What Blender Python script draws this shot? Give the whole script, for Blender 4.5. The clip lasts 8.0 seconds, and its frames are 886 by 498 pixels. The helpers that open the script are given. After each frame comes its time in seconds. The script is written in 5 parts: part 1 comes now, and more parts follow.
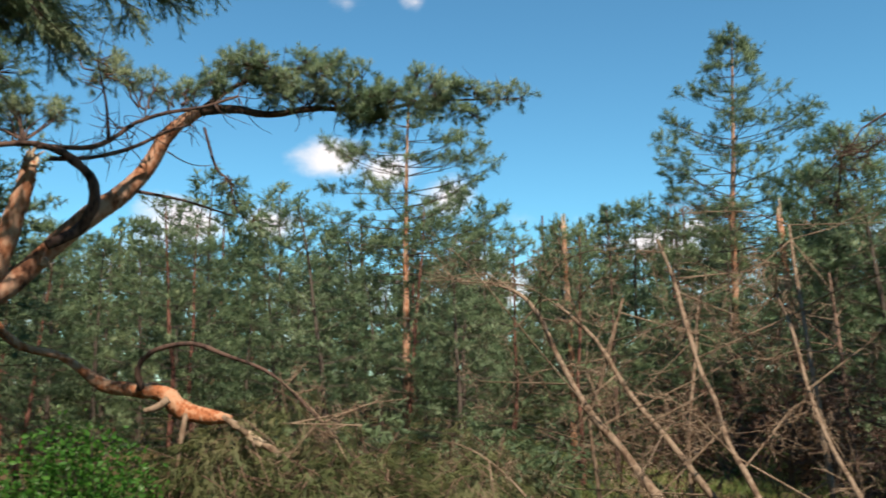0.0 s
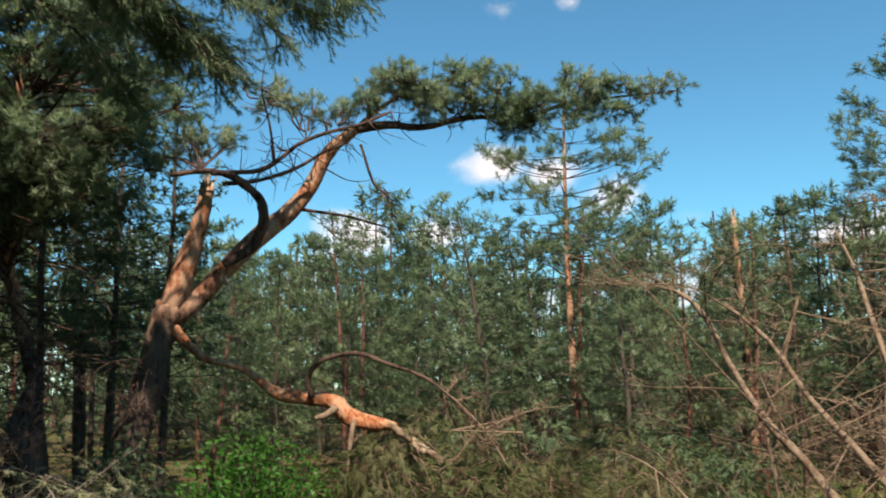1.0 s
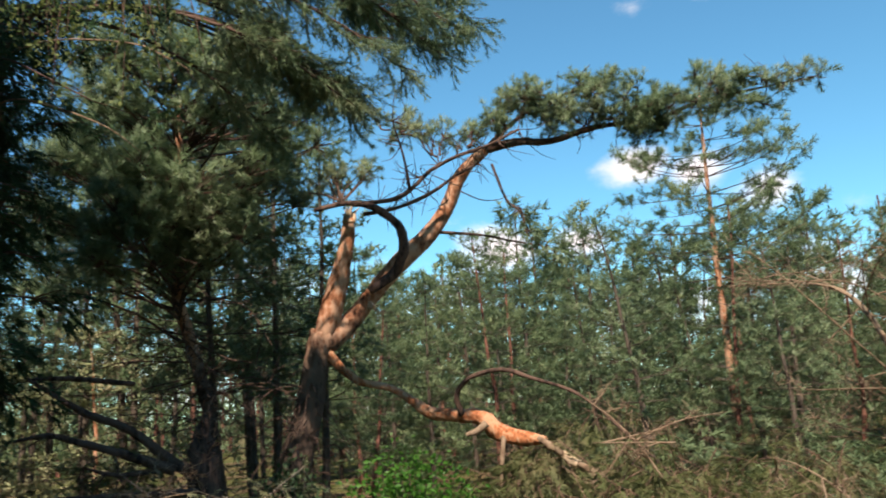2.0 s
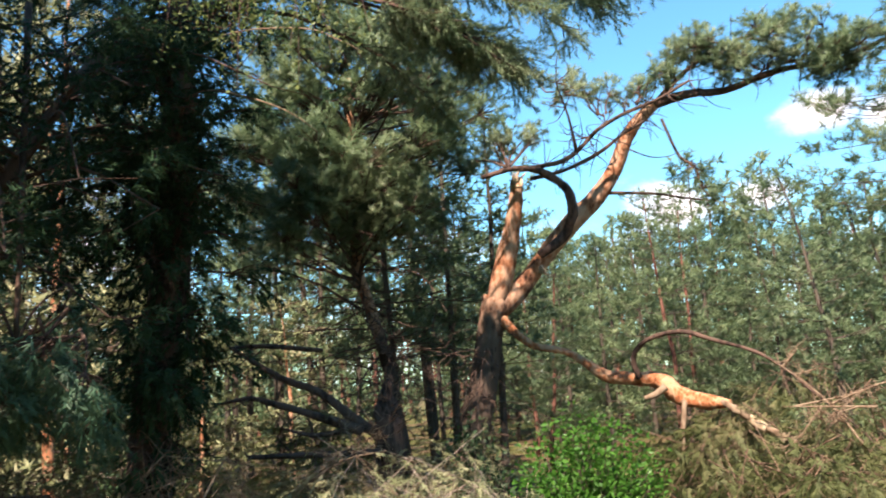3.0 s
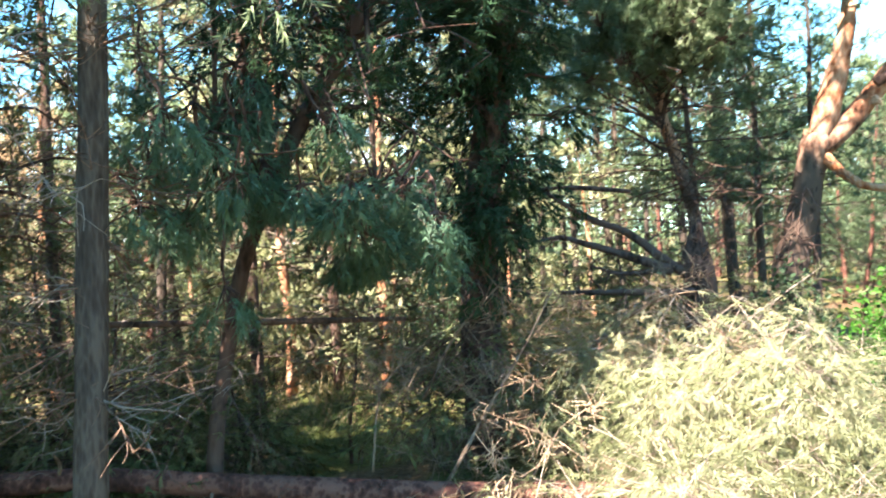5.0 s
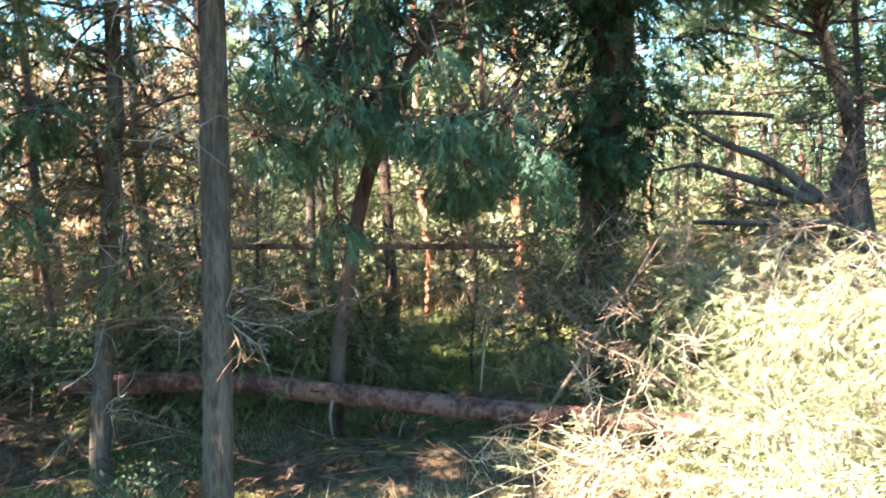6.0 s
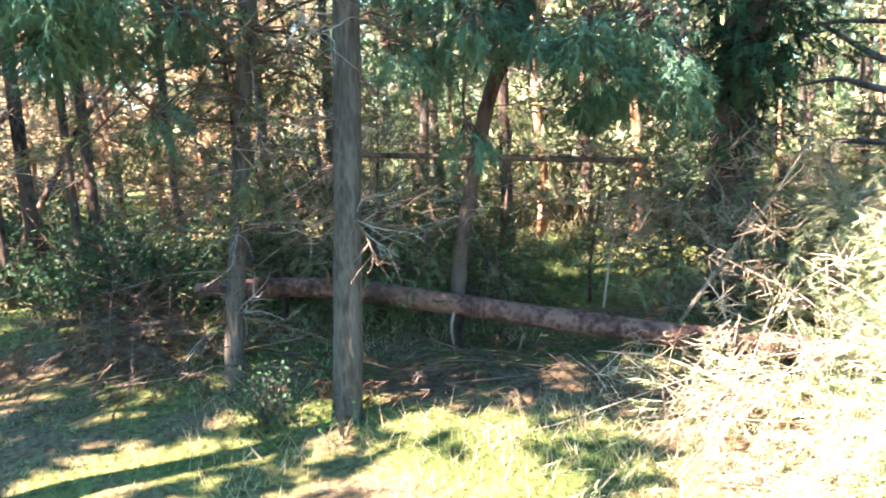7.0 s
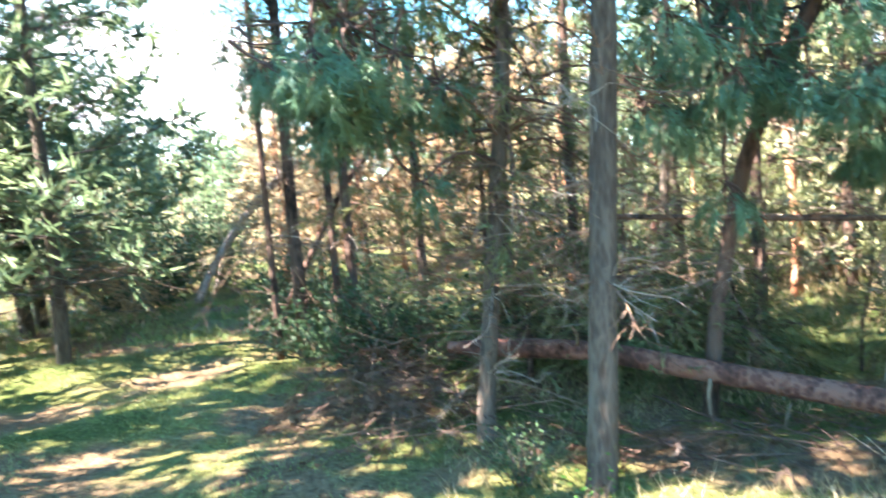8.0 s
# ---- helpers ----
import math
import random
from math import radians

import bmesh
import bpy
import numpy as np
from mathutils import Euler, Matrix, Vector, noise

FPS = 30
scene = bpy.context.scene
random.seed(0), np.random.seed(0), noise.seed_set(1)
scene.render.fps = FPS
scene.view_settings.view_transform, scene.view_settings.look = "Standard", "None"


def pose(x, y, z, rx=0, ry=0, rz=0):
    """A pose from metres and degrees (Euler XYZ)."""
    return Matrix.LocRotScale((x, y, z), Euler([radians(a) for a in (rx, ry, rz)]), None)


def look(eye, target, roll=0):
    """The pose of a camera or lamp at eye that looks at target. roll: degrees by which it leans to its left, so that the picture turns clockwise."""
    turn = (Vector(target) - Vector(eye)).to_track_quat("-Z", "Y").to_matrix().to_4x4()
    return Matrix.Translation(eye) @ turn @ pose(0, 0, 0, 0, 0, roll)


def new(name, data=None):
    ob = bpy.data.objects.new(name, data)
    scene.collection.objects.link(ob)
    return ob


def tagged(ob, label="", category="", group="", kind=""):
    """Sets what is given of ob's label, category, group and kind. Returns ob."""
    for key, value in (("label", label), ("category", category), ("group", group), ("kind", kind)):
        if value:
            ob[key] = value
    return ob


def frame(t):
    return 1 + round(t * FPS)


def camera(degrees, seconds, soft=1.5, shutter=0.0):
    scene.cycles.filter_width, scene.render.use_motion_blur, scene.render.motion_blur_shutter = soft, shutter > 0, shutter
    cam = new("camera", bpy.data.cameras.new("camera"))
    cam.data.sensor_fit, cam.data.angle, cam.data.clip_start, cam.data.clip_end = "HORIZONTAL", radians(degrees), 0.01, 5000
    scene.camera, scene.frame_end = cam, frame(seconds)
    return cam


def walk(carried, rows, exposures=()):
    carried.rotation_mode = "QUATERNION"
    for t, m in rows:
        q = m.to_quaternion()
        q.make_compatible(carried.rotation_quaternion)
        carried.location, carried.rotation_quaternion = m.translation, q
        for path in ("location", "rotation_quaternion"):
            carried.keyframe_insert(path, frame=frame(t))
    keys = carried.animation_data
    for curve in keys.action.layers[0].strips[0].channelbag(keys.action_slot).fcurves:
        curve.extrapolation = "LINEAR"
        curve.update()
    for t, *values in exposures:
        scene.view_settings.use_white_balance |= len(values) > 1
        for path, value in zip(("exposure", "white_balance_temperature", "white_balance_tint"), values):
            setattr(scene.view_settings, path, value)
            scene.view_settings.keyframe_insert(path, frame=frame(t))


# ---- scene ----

# ---- camera and walk ----
cam = camera(57.8, 8.0, soft=1.8, shutter=0.28)
# seconds, place, then yaw (to the left from +y), pitch (up) and roll in degrees
ROWS = [
    (0.0, 0.000, 0.000, 1.550, -0.21, 9.00, -0.75),
    (0.5, 0.052, 0.040, 1.595, 7.10, 8.67, -0.96),
    (1.0, 0.105, 0.045, 1.559, 11.79, 9.59, -1.36),
    (1.2, 0.104, 0.046, 1.553, 13.48, 10.67, -1.97),
    (2.3, 0.227, -0.064, 1.582, 25.84, 10.69, -4.40),
    (2.5, 0.210, -0.058, 1.573, 28.31, 10.53, -4.75),
    (3.0, 0.198, -0.060, 1.580, 34.44, 9.23, -4.10),
    (3.5, 0.153, -0.095, 1.599, 38.58, 6.44, -3.64),
    (4.0, -0.014, -0.200, 1.528, 43.72, 4.59, -4.65),
    (4.5, -0.187, -0.344, 1.479, 48.24, 3.03, -4.92),
    (4.7, -0.132, -0.364, 1.509, 50.25, 1.69, -4.08),
    (5.8, 0.301, -0.064, 1.611, 65.17, -4.87, -3.70),
    (6.0, 0.290, -0.067, 1.601, 66.54, -5.50, -3.18),
    (6.5, 0.235, -0.118, 1.549, 70.38, -8.98, -3.82),
    (7.0, 0.178, -0.194, 1.514, 73.87, -10.36, -2.90),
    (7.5, 0.148, -0.261, 1.535, 79.79, -9.95, -4.69),
    (8.0, 0.168, -0.348, 1.567, 89.53, -5.38, -4.74),
]


def aim(x, y, z, yaw, pitch, roll):
    a, b = radians(yaw), radians(pitch)
    way = Vector((-math.sin(a) * math.cos(b), math.cos(a) * math.cos(b), math.sin(b)))
    return look(Vector((x, y, z)), Vector((x, y, z)) + way, roll)


# seconds, stops, kelvin, tint
EXPOSURES = [(0.0, 0.78, 6950, 16), (2.5, 1.27, 7200, 21), (3.0, 1.77, 7200, 23), (3.5, 2.32, 7100, 23), (4.0, 2.93, 7000, 22), (4.7, 3.2, 6850, 20), (5.8, 3.57, 6750, 22), (7.0, 4.02, 6600, 21), (8.0, 4.28, 6450, 19)]
walk(cam, [(t, aim(*row)) for t, *row in ROWS], EXPOSURES)

# ---- sky and sun ----
SUN_YAW, SUN_UP = 196.0, 50.0
to_sun = Vector((-math.sin(radians(SUN_YAW)) * math.cos(radians(SUN_UP)), math.cos(radians(SUN_YAW)) * math.cos(radians(SUN_UP)), math.sin(radians(SUN_UP))))
sun = new("sun", bpy.data.lights.new("sun", "SUN"))
sun.data.energy, sun.data.angle, sun.data.color = 5.0, radians(0.55), (1.0, 0.93, 0.82)
sun.matrix_world = look(to_sun * 60, (0, 0, 0))

world = bpy.data.worlds.new("world")
scene.world = world
world.use_nodes = True
wn, wl = world.node_tree.nodes, world.node_tree.links
wn.clear()
sky = wn.new("ShaderNodeTexSky")
sky.sky_type, sky.sun_disc = "NISHITA", False
sky.sun_elevation, sky.sun_rotation = radians(SUN_UP), radians(-SUN_YAW)
sky.air_density, sky.dust_density, sky.ozone_density = 1.0, 0.1, 0.6
coord = wn.new("ShaderNodeTexCoord")
stretch = wn.new("ShaderNodeMapping")
stretch.inputs["Scale"].default_value = (1.0, 1.0, 1.7)
stretch.inputs["Location"].default_value = (0.0, 0.0, 0.0)
puff = wn.new("ShaderNodeTexNoise")
puff.inputs["Scale"].default_value, puff.inputs["Detail"].default_value, puff.inputs["Roughness"].default_value = 9.0, 8.0, 0.6
wl.new(coord.outputs["Generated"], stretch.inputs["Vector"])
wl.new(stretch.outputs["Vector"], puff.inputs["Vector"])


def sky_math(kind, a, b):
    node = wn.new("ShaderNodeMath")
    node.operation = kind
    for slot, value in ((0, a), (1, b)):
        if isinstance(value, (int, float)):
            node.inputs[slot].default_value = value
        else:
            wl.new(value, node.inputs[slot])
    return node.outputs[0]


# cumulus: centre of each puff as a direction, its size, and how thick it is
PUFFS = [(-0.826, 0.516, 0.225, 0.06, 0.80), (-0.129, 0.955, 0.266, 0.043, 1.00), (-0.061, 0.966, 0.250, 0.042, 1.00), (0.009, 0.975, 0.223, 0.042, 1.00), (0.266, 0.952, 0.152, 0.049, 1.00), (0.303, 0.938, 0.169, 0.028, 0.90), (-0.300, 0.937, 0.180, 0.060, 1.00), (-0.212, 0.959, 0.187, 0.042, 1.00), (-0.106, 0.893, 0.438, 0.035, 0.55), (-0.026, 0.898, 0.440, 0.018, 0.55), (-0.948, -0.292, 0.128, 0.162, 1.30), (-0.905, -0.383, 0.186, 0.099, 1.00), (-0.838, 0.518, 0.171, 0.049, 1.00), (-0.799, 0.587, 0.131, 0.042, 1.00)]
cover = 0.0
for x, y, z, size, thick in PUFFS:
    apart = wn.new("ShaderNodeVectorMath")
    apart.operation = "DISTANCE"
    centre = Vector((x, y, z)).normalized()
    centre.z *= 1.7
    apart.inputs[1].default_value = centre
    wl.new(stretch.outputs["Vector"], apart.inputs[0])
    inside = sky_math("SUBTRACT", 1.0, sky_math("DIVIDE", apart.outputs["Value"], size * 1.5))
    cover = sky_math("MAXIMUM", sky_math("MULTIPLY", sky_math("MAXIMUM", inside, 0.0), thick), cover)
split = wn.new("ShaderNodeSeparateXYZ")
wl.new(coord.outputs["Generated"], split.inputs[0])
haze = wn.new("ShaderNodeMapRange")
haze.inputs["From Min"].default_value, haze.inputs["From Max"].default_value = 0.10, 0.24
haze.inputs["To Min"].default_value, haze.inputs["To Max"].default_value = 0.42, 0.0
wl.new(split.outputs["Z"], haze.inputs["Value"])
cover = sky_math("MAXIMUM", cover, haze.outputs["Result"])
total = sky_math("ADD", cover, sky_math("MULTIPLY", sky_math("SUBTRACT", puff.outputs["Fac"], 0.5), 1.5))
edge = wn.new("ShaderNodeMapRange")
edge.interpolation_type = "SMOOTHSTEP"
edge.inputs["From Min"].default_value, edge.inputs["From Max"].default_value = 0.20, 0.85
wl.new(sky_math("MULTIPLY", total, sky_math("GREATER_THAN", cover, 0.02)), edge.inputs["Value"])
cloudy = wn.new("ShaderNodeMixRGB")
cloudy.inputs["Color2"].default_value = (7.0, 7.1, 7.3, 1)
wl.new(edge.outputs["Result"], cloudy.inputs["Fac"])
clear = wn.new("ShaderNodeMixRGB")
clear.blend_type = "MULTIPLY"
clear.inputs["Fac"].default_value, clear.inputs["Color2"].default_value = 1.0, (0.44, 1.0, 1.12, 1)
wl.new(sky.outputs["Color"], clear.inputs["Color1"])
wl.new(clear.outputs["Color"], cloudy.inputs["Color1"])
glow = wn.new("ShaderNodeBackground")
glow.inputs["Strength"].default_value = 0.088
wl.new(cloudy.outputs["Color"], glow.inputs["Color"])
out = wn.new("ShaderNodeOutputWorld")
wl.new(glow.outputs[0], out.inputs["Surface"])


# ---- materials ----
def ramp(nodes, stops):
    node = nodes.new("ShaderNodeValToRGB")
    el = node.color_ramp.elements
    while len(el) < len(stops):
        el.new(0.5)
    for e, (place, colour) in zip(el, stops):
        e.position, e.color = place, (*colour, 1)
    return node


def bark(name, stops, scale=9.0, stretch_z=0.35, bump=0.6, rough=0.9, fine=60.0, lower=None, turn_at=(1.8, 2.6)):
    """Flaky bark: a plate pattern drawn out along the height, with fine grain over it."""
    m = bpy.data.materials.new(name)
    m.use_nodes = True
    n, l = m.node_tree.nodes, m.node_tree.links
    shader = n["Principled BSDF"]
    shader.inputs["Roughness"].default_value = rough
    shader.inputs["Specular IOR Level"].default_value = 0.2
    place = n.new("ShaderNodeTexCoord")
    mapping = n.new("ShaderNodeMapping")
    mapping.inputs["Scale"].default_value = (1, 1, stretch_z)
    l.new(place.outputs["Object"], mapping.inputs["Vector"])
    plates = n.new("ShaderNodeTexVoronoi")
    plates.inputs["Scale"].default_value = scale * 2.2
    l.new(mapping.outputs[0], plates.inputs["Vector"])
    blotch = n.new("ShaderNodeTexNoise")
    blotch.inputs["Scale"].default_value, blotch.inputs["Detail"].default_value = scale * 0.55, 6
    l.new(mapping.outputs[0], blotch.inputs["Vector"])
    grain = n.new("ShaderNodeTexNoise")
    grain.inputs["Scale"].default_value, grain.inputs["Detail"].default_value = fine, 4
    l.new(mapping.outputs[0], grain.inputs["Vector"])
    mix = n.new("ShaderNodeMath")
    mix.operation = "MULTIPLY_ADD"
    l.new(plates.outputs["Distance"], mix.inputs[0])
    mix.inputs[1].default_value = 0.35
    l.new(blotch.outputs["Fac"], mix.inputs[2])
    mix2 = n.new("ShaderNodeMath")
    mix2.operation = "MULTIPLY_ADD"
    l.new(grain.outputs["Fac"], mix2.inputs[0])
    mix2.inputs[1].default_value = 0.35
    l.new(mix.outputs[0], mix2.inputs[2])
    level = n.new("ShaderNodeMath")
    level.operation = "MULTIPLY_ADD"
    l.new(mix2.outputs[0], level.inputs[0])
    level.inputs[1].default_value, level.inputs[2].default_value = 2.0, -0.85
    colours = ramp(n, stops)
    l.new(level.outputs[0], colours.inputs["Fac"])
    last = colours.outputs["Color"]
    if lower:
        # old grey bark at the foot gives way to thin orange bark higher up, in ragged patches
        old = ramp(n, lower)
        l.new(level.outputs[0], old.inputs["Fac"])
        split_z = n.new("ShaderNodeSeparateXYZ")
        l.new(place.outputs["Object"], split_z.inputs[0])
        ragged = n.new("ShaderNodeMath")
        ragged.operation = "MULTIPLY_ADD"
        l.new(blotch.outputs["Fac"], ragged.inputs[0])
        ragged.inputs[1].default_value = 1.2
        l.new(split_z.outputs["Z"], ragged.inputs[2])
        fade = n.new("ShaderNodeMapRange")
        fade.inputs["From Min"].default_value, fade.inputs["From Max"].default_value = turn_at[0] + 0.6, turn_at[1] + 0.6
        l.new(ragged.outputs[0], fade.inputs["Value"])
        both = n.new("ShaderNodeMixRGB")
        l.new(fade.outputs[0], both.inputs["Fac"])
        l.new(old.outputs["Color"], both.inputs["Color1"])
        l.new(last, both.inputs["Color2"])
        last = both.outputs["Color"]
    l.new(last, shader.inputs["Base Color"])
    relief = n.new("ShaderNodeBump")
    relief.inputs["Strength"].default_value, relief.inputs["Distance"].default_value = bump, 0.02
    l.new(mix2.outputs[0], relief.inputs["Height"])
    l.new(relief.outputs[0], shader.inputs["Normal"])
    return m


def blade(name, stops, through_light=0.35, patch=1.2, rough=0.48, gloss=0.32):
    """Needles, leaves and grass: each piece its own shade, with larger patches, and light that passes through."""
    m = bpy.data.materials.new(name)
    m.use_nodes = True
    n, l = m.node_tree.nodes, m.node_tree.links
    shader = n["Principled BSDF"]
    shader.inputs["Roughness"].default_value = rough
    shader.inputs["Specular IOR Level"].default_value = gloss
    geo = n.new("ShaderNodeNewGeometry")
    info = n.new("ShaderNodeObjectInfo")
    patches = n.new("ShaderNodeTexNoise")
    patches.inputs["Scale"].default_value, patches.inputs["Detail"].default_value = patch, 3
    l.new(geo.outputs["Position"], patches.inputs["Vector"])
    add = n.new("ShaderNodeMath")
    add.operation = "MULTIPLY_ADD"
    l.new(geo.outputs["Random Per Island"], add.inputs[0])
    add.inputs[1].default_value = 0.28
    l.new(patches.outputs["Fac"], add.inputs[2])
    add2 = n.new("ShaderNodeMath")
    add2.operation = "MULTIPLY_ADD"
    l.new(info.outputs["Random"], add2.inputs[0])
    add2.inputs[1].default_value = 0.15
    l.new(add.outputs[0], add2.inputs[2])
    colours = ramp(n, stops)
    l.new(add2.outputs[0], colours.inputs["Fac"])
    l.new(colours.outputs["Color"], shader.inputs["Base Color"])
    thin = n.new("ShaderNodeBsdfTranslucent")
    l.new(colours.outputs["Color"], thin.inputs["Color"])
    both = n.new("ShaderNodeMixShader")
    both.inputs[0].default_value = through_light
    l.new(shader.outputs[0], both.inputs[1])
    l.new(thin.outputs[0], both.inputs[2])
    l.new(both.outputs[0], n["Material Output"].inputs["Surface"])
    return m


ORANGE = [(0.35, (0.090, 0.034, 0.017)), (0.55, (0.220, 0.088, 0.043)), (0.75, (0.300, 0.130, 0.068)), (0.98, (0.400, 0.235, 0.150))]
OLD = [(0.38, (0.012, 0.009, 0.007)), (0.6, (0.040, 0.028, 0.021)), (0.85, (0.095, 0.066, 0.049))]
BARK_ORANGE = bark("bark_orange", ORANGE, 10, 0.5, 0.5)
BARK_SPLIT = bark("bark_split", [(0.3, (0.080, 0.026, 0.011)), (0.5, (0.230, 0.078, 0.032)), (0.75, (0.330, 0.118, 0.050)), (0.98, (0.380, 0.210, 0.120))], 16, 0.5, 0.9)
BARK_PINE = bark("bark_scots_pine", ORANGE, 10, 0.5, 0.6, lower=OLD, turn_at=(2.1, 2.5))
BARK_TALL = bark("bark_tall_pine", ORANGE, 10, 0.5, 0.6, lower=OLD, turn_at=(0.8, 2.4))
BARK_GREY = bark("bark_grey", [(0.2, (0.030, 0.022, 0.016)), (0.5, (0.046, 0.034, 0.026)), (0.75, (0.062, 0.047, 0.036)), (1.0, (0.090, 0.071, 0.055))], 26, 0.22, 0.9)
BARK_DARK = bark("bark_dark", [(0.35, (0.018, 0.011, 0.009)), (0.6, (0.048, 0.029, 0.022)), (0.9, (0.097, 0.059, 0.044))], 12, 0.4, 0.7)
BARK_RED = bark("bark_red", [(0.25, (0.026, 0.012, 0.009)), (0.6, (0.070, 0.029, 0.021)), (0.85, (0.115, 0.047, 0.033)), (1.0, (0.175, 0.080, 0.056))], 14, 0.7, 0.9)
WOOD_PALE = bark("wood_pale", [(0.35, (0.130, 0.080, 0.046)), (0.6, (0.300, 0.205, 0.130)), (0.9, (0.420, 0.330, 0.230))], 12, 0.25, 0.5)
WOOD_DEAD = bark("wood_dead", [(0.35, (0.025, 0.015, 0.010)), (0.6, (0.073, 0.043, 0.029)), (0.85, (0.157, 0.098, 0.067))], 14, 0.4, 0.5)
WOOD_GREY = bark("wood_grey", [(0.35, (0.062, 0.046, 0.037)), (0.6, (0.149, 0.115, 0.090)), (0.85, (0.260, 0.211, 0.167))], 14, 0.4, 0.5)
WOOD_TAN = bark("wood_tan", [(0.35, (0.050, 0.030, 0.019)), (0.6, (0.125, 0.080, 0.050)), (0.95, (0.210, 0.150, 0.100))], 14, 0.4, 0.5)
WOOD_STRAW = bark("wood_straw", [(0.35, (0.124, 0.074, 0.043)), (0.6, (0.260, 0.174, 0.105)), (0.85, (0.372, 0.279, 0.186))], 14, 0.4, 0.4)
NEEDLE = blade("needle_green", [(0.35, (0.046, 0.082, 0.036)), (0.6, (0.104, 0.166, 0.079)), (0.85, (0.176, 0.239, 0.125)), (1, (0.244, 0.287, 0.164))], 0.4)
NEEDLE_FAR = blade("needle_mid_green", [(0.35, (0.043, 0.073, 0.038)), (0.6, (0.093, 0.146, 0.072)), (0.85, (0.158, 0.216, 0.104)), (1, (0.216, 0.261, 0.127))], 0.4, patch=0.7)
# Dark spruce green; on the drooping pine it stands in for deep shade.
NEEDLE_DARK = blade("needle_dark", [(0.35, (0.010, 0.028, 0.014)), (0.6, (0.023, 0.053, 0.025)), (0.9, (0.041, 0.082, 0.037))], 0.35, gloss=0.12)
NEEDLE_TEAL = blade("needle_teal", [(0.35, (0.036, 0.087, 0.049)), (0.6, (0.074, 0.152, 0.085)), (0.9, (0.118, 0.216, 0.120))], 0.4)
NEEDLE_DRY = blade("needle_dry", [(0.35, (0.101, 0.121, 0.053)), (0.6, (0.197, 0.221, 0.107)), (0.8, (0.274, 0.289, 0.160)), (1, (0.352, 0.312, 0.197))], 0.35, 2.0, gloss=0.12)
NEEDLE_OLIVE = blade("needle_olive", [(0.35, (0.050, 0.066, 0.024)), (0.6, (0.102, 0.125, 0.047)), (0.8, (0.143, 0.149, 0.065)), (1, (0.174, 0.146, 0.078))], 0.35, 2.0, gloss=0.12)
NEEDLE_TAN = blade("needle_tan", [(0.35, (0.187, 0.117, 0.062)), (0.6, (0.312, 0.211, 0.117)), (0.8, (0.390, 0.296, 0.172)), (1.0, (0.406, 0.359, 0.187))], 0.4, 1.0, gloss=0.12)
# Dead-needle brown, deepened to carry the shade inside the heaps as well.
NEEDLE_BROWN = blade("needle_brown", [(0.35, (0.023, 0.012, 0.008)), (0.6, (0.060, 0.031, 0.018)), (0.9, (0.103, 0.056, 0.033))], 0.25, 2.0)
LEAF = blade("leaf_green", [(0.35, (0.015, 0.055, 0.008)), (0.6, (0.030, 0.104, 0.014)), (0.85, (0.057, 0.161, 0.023)), (1, (0.104, 0.218, 0.041))], 0.4, 5.0, 0.4, gloss=0.2)
LEAF_DARK = blade("leaf_dark", [(0.35, (0.012, 0.030, 0.012)), (0.6, (0.024, 0.050, 0.021)), (0.9, (0.042, 0.080, 0.034))], 0.3, 5.0, 0.5, gloss=0.2)
LEAF_BIRCH = blade("leaf_birch", [(0.35, (0.062, 0.093, 0.025)), (0.7, (0.149, 0.186, 0.062)), (1.0, (0.248, 0.260, 0.112))], 0.4, 4.0, 0.4, gloss=0.2)
GRASS = blade("grass_blade", [(0.3, (0.046, 0.080, 0.019)), (0.55, (0.105, 0.155, 0.042)), (0.8, (0.190, 0.222, 0.078)), (1.0, (0.280, 0.270, 0.130))], 0.4, 1.1)
STRAW = blade("straw_blade", [(0.3, (0.172, 0.125, 0.062)), (0.6, (0.312, 0.234, 0.125)), (1.0, (0.452, 0.359, 0.218))], 0.35, 1.1)


def soil():
    m = bpy.data.materials.new("forest_floor")
    m.use_nodes = True
    n, l = m.node_tree.nodes, m.node_tree.links
    shader = n["Principled BSDF"]
    shader.inputs["Roughness"].default_value, shader.inputs["Specular IOR Level"].default_value = 0.95, 0.1
    geo = n.new("ShaderNodeNewGeometry")
    big = n.new("ShaderNodeTexNoise")
    big.inputs["Scale"].default_value, big.inputs["Detail"].default_value = 0.9, 6
    small = n.new("ShaderNodeTexNoise")
    small.inputs["Scale"].default_value, small.inputs["Detail"].default_value = 26, 6
    for t in (big, small):
        l.new(geo.outputs["Position"], t.inputs["Vector"])
    c1 = ramp(n, [(0.38, (0.066, 0.090, 0.025)), (0.48, (0.12, 0.128, 0.047)), (0.56, (0.150, 0.108, 0.066)), (0.7, (0.120, 0.080, 0.050))])
    c2 = ramp(n, [(0.3, (0.35, 0.3, 0.25)), (0.7, (1.1, 1.05, 0.95))])
    l.new(big.outputs["Fac"], c1.inputs["Fac"])
    l.new(small.outputs["Fac"], c2.inputs["Fac"])
    mul = n.new("ShaderNodeMixRGB")
    mul.blend_type = "MULTIPLY"
    mul.inputs["Fac"].default_value = 1
    l.new(c1.outputs["Color"], mul.inputs["Color1"])
    l.new(c2.outputs["Color"], mul.inputs["Color2"])
    l.new(mul.outputs["Color"], shader.inputs["Base Color"])
    relief = n.new("ShaderNodeBump")
    relief.inputs["Strength"].default_value, relief.inputs["Distance"].default_value = 0.8, 0.04
    l.new(small.outputs["Fac"], relief.inputs["Height"])
    l.new(relief.outputs[0], shader.inputs["Normal"])
    return m


SOIL = soil()


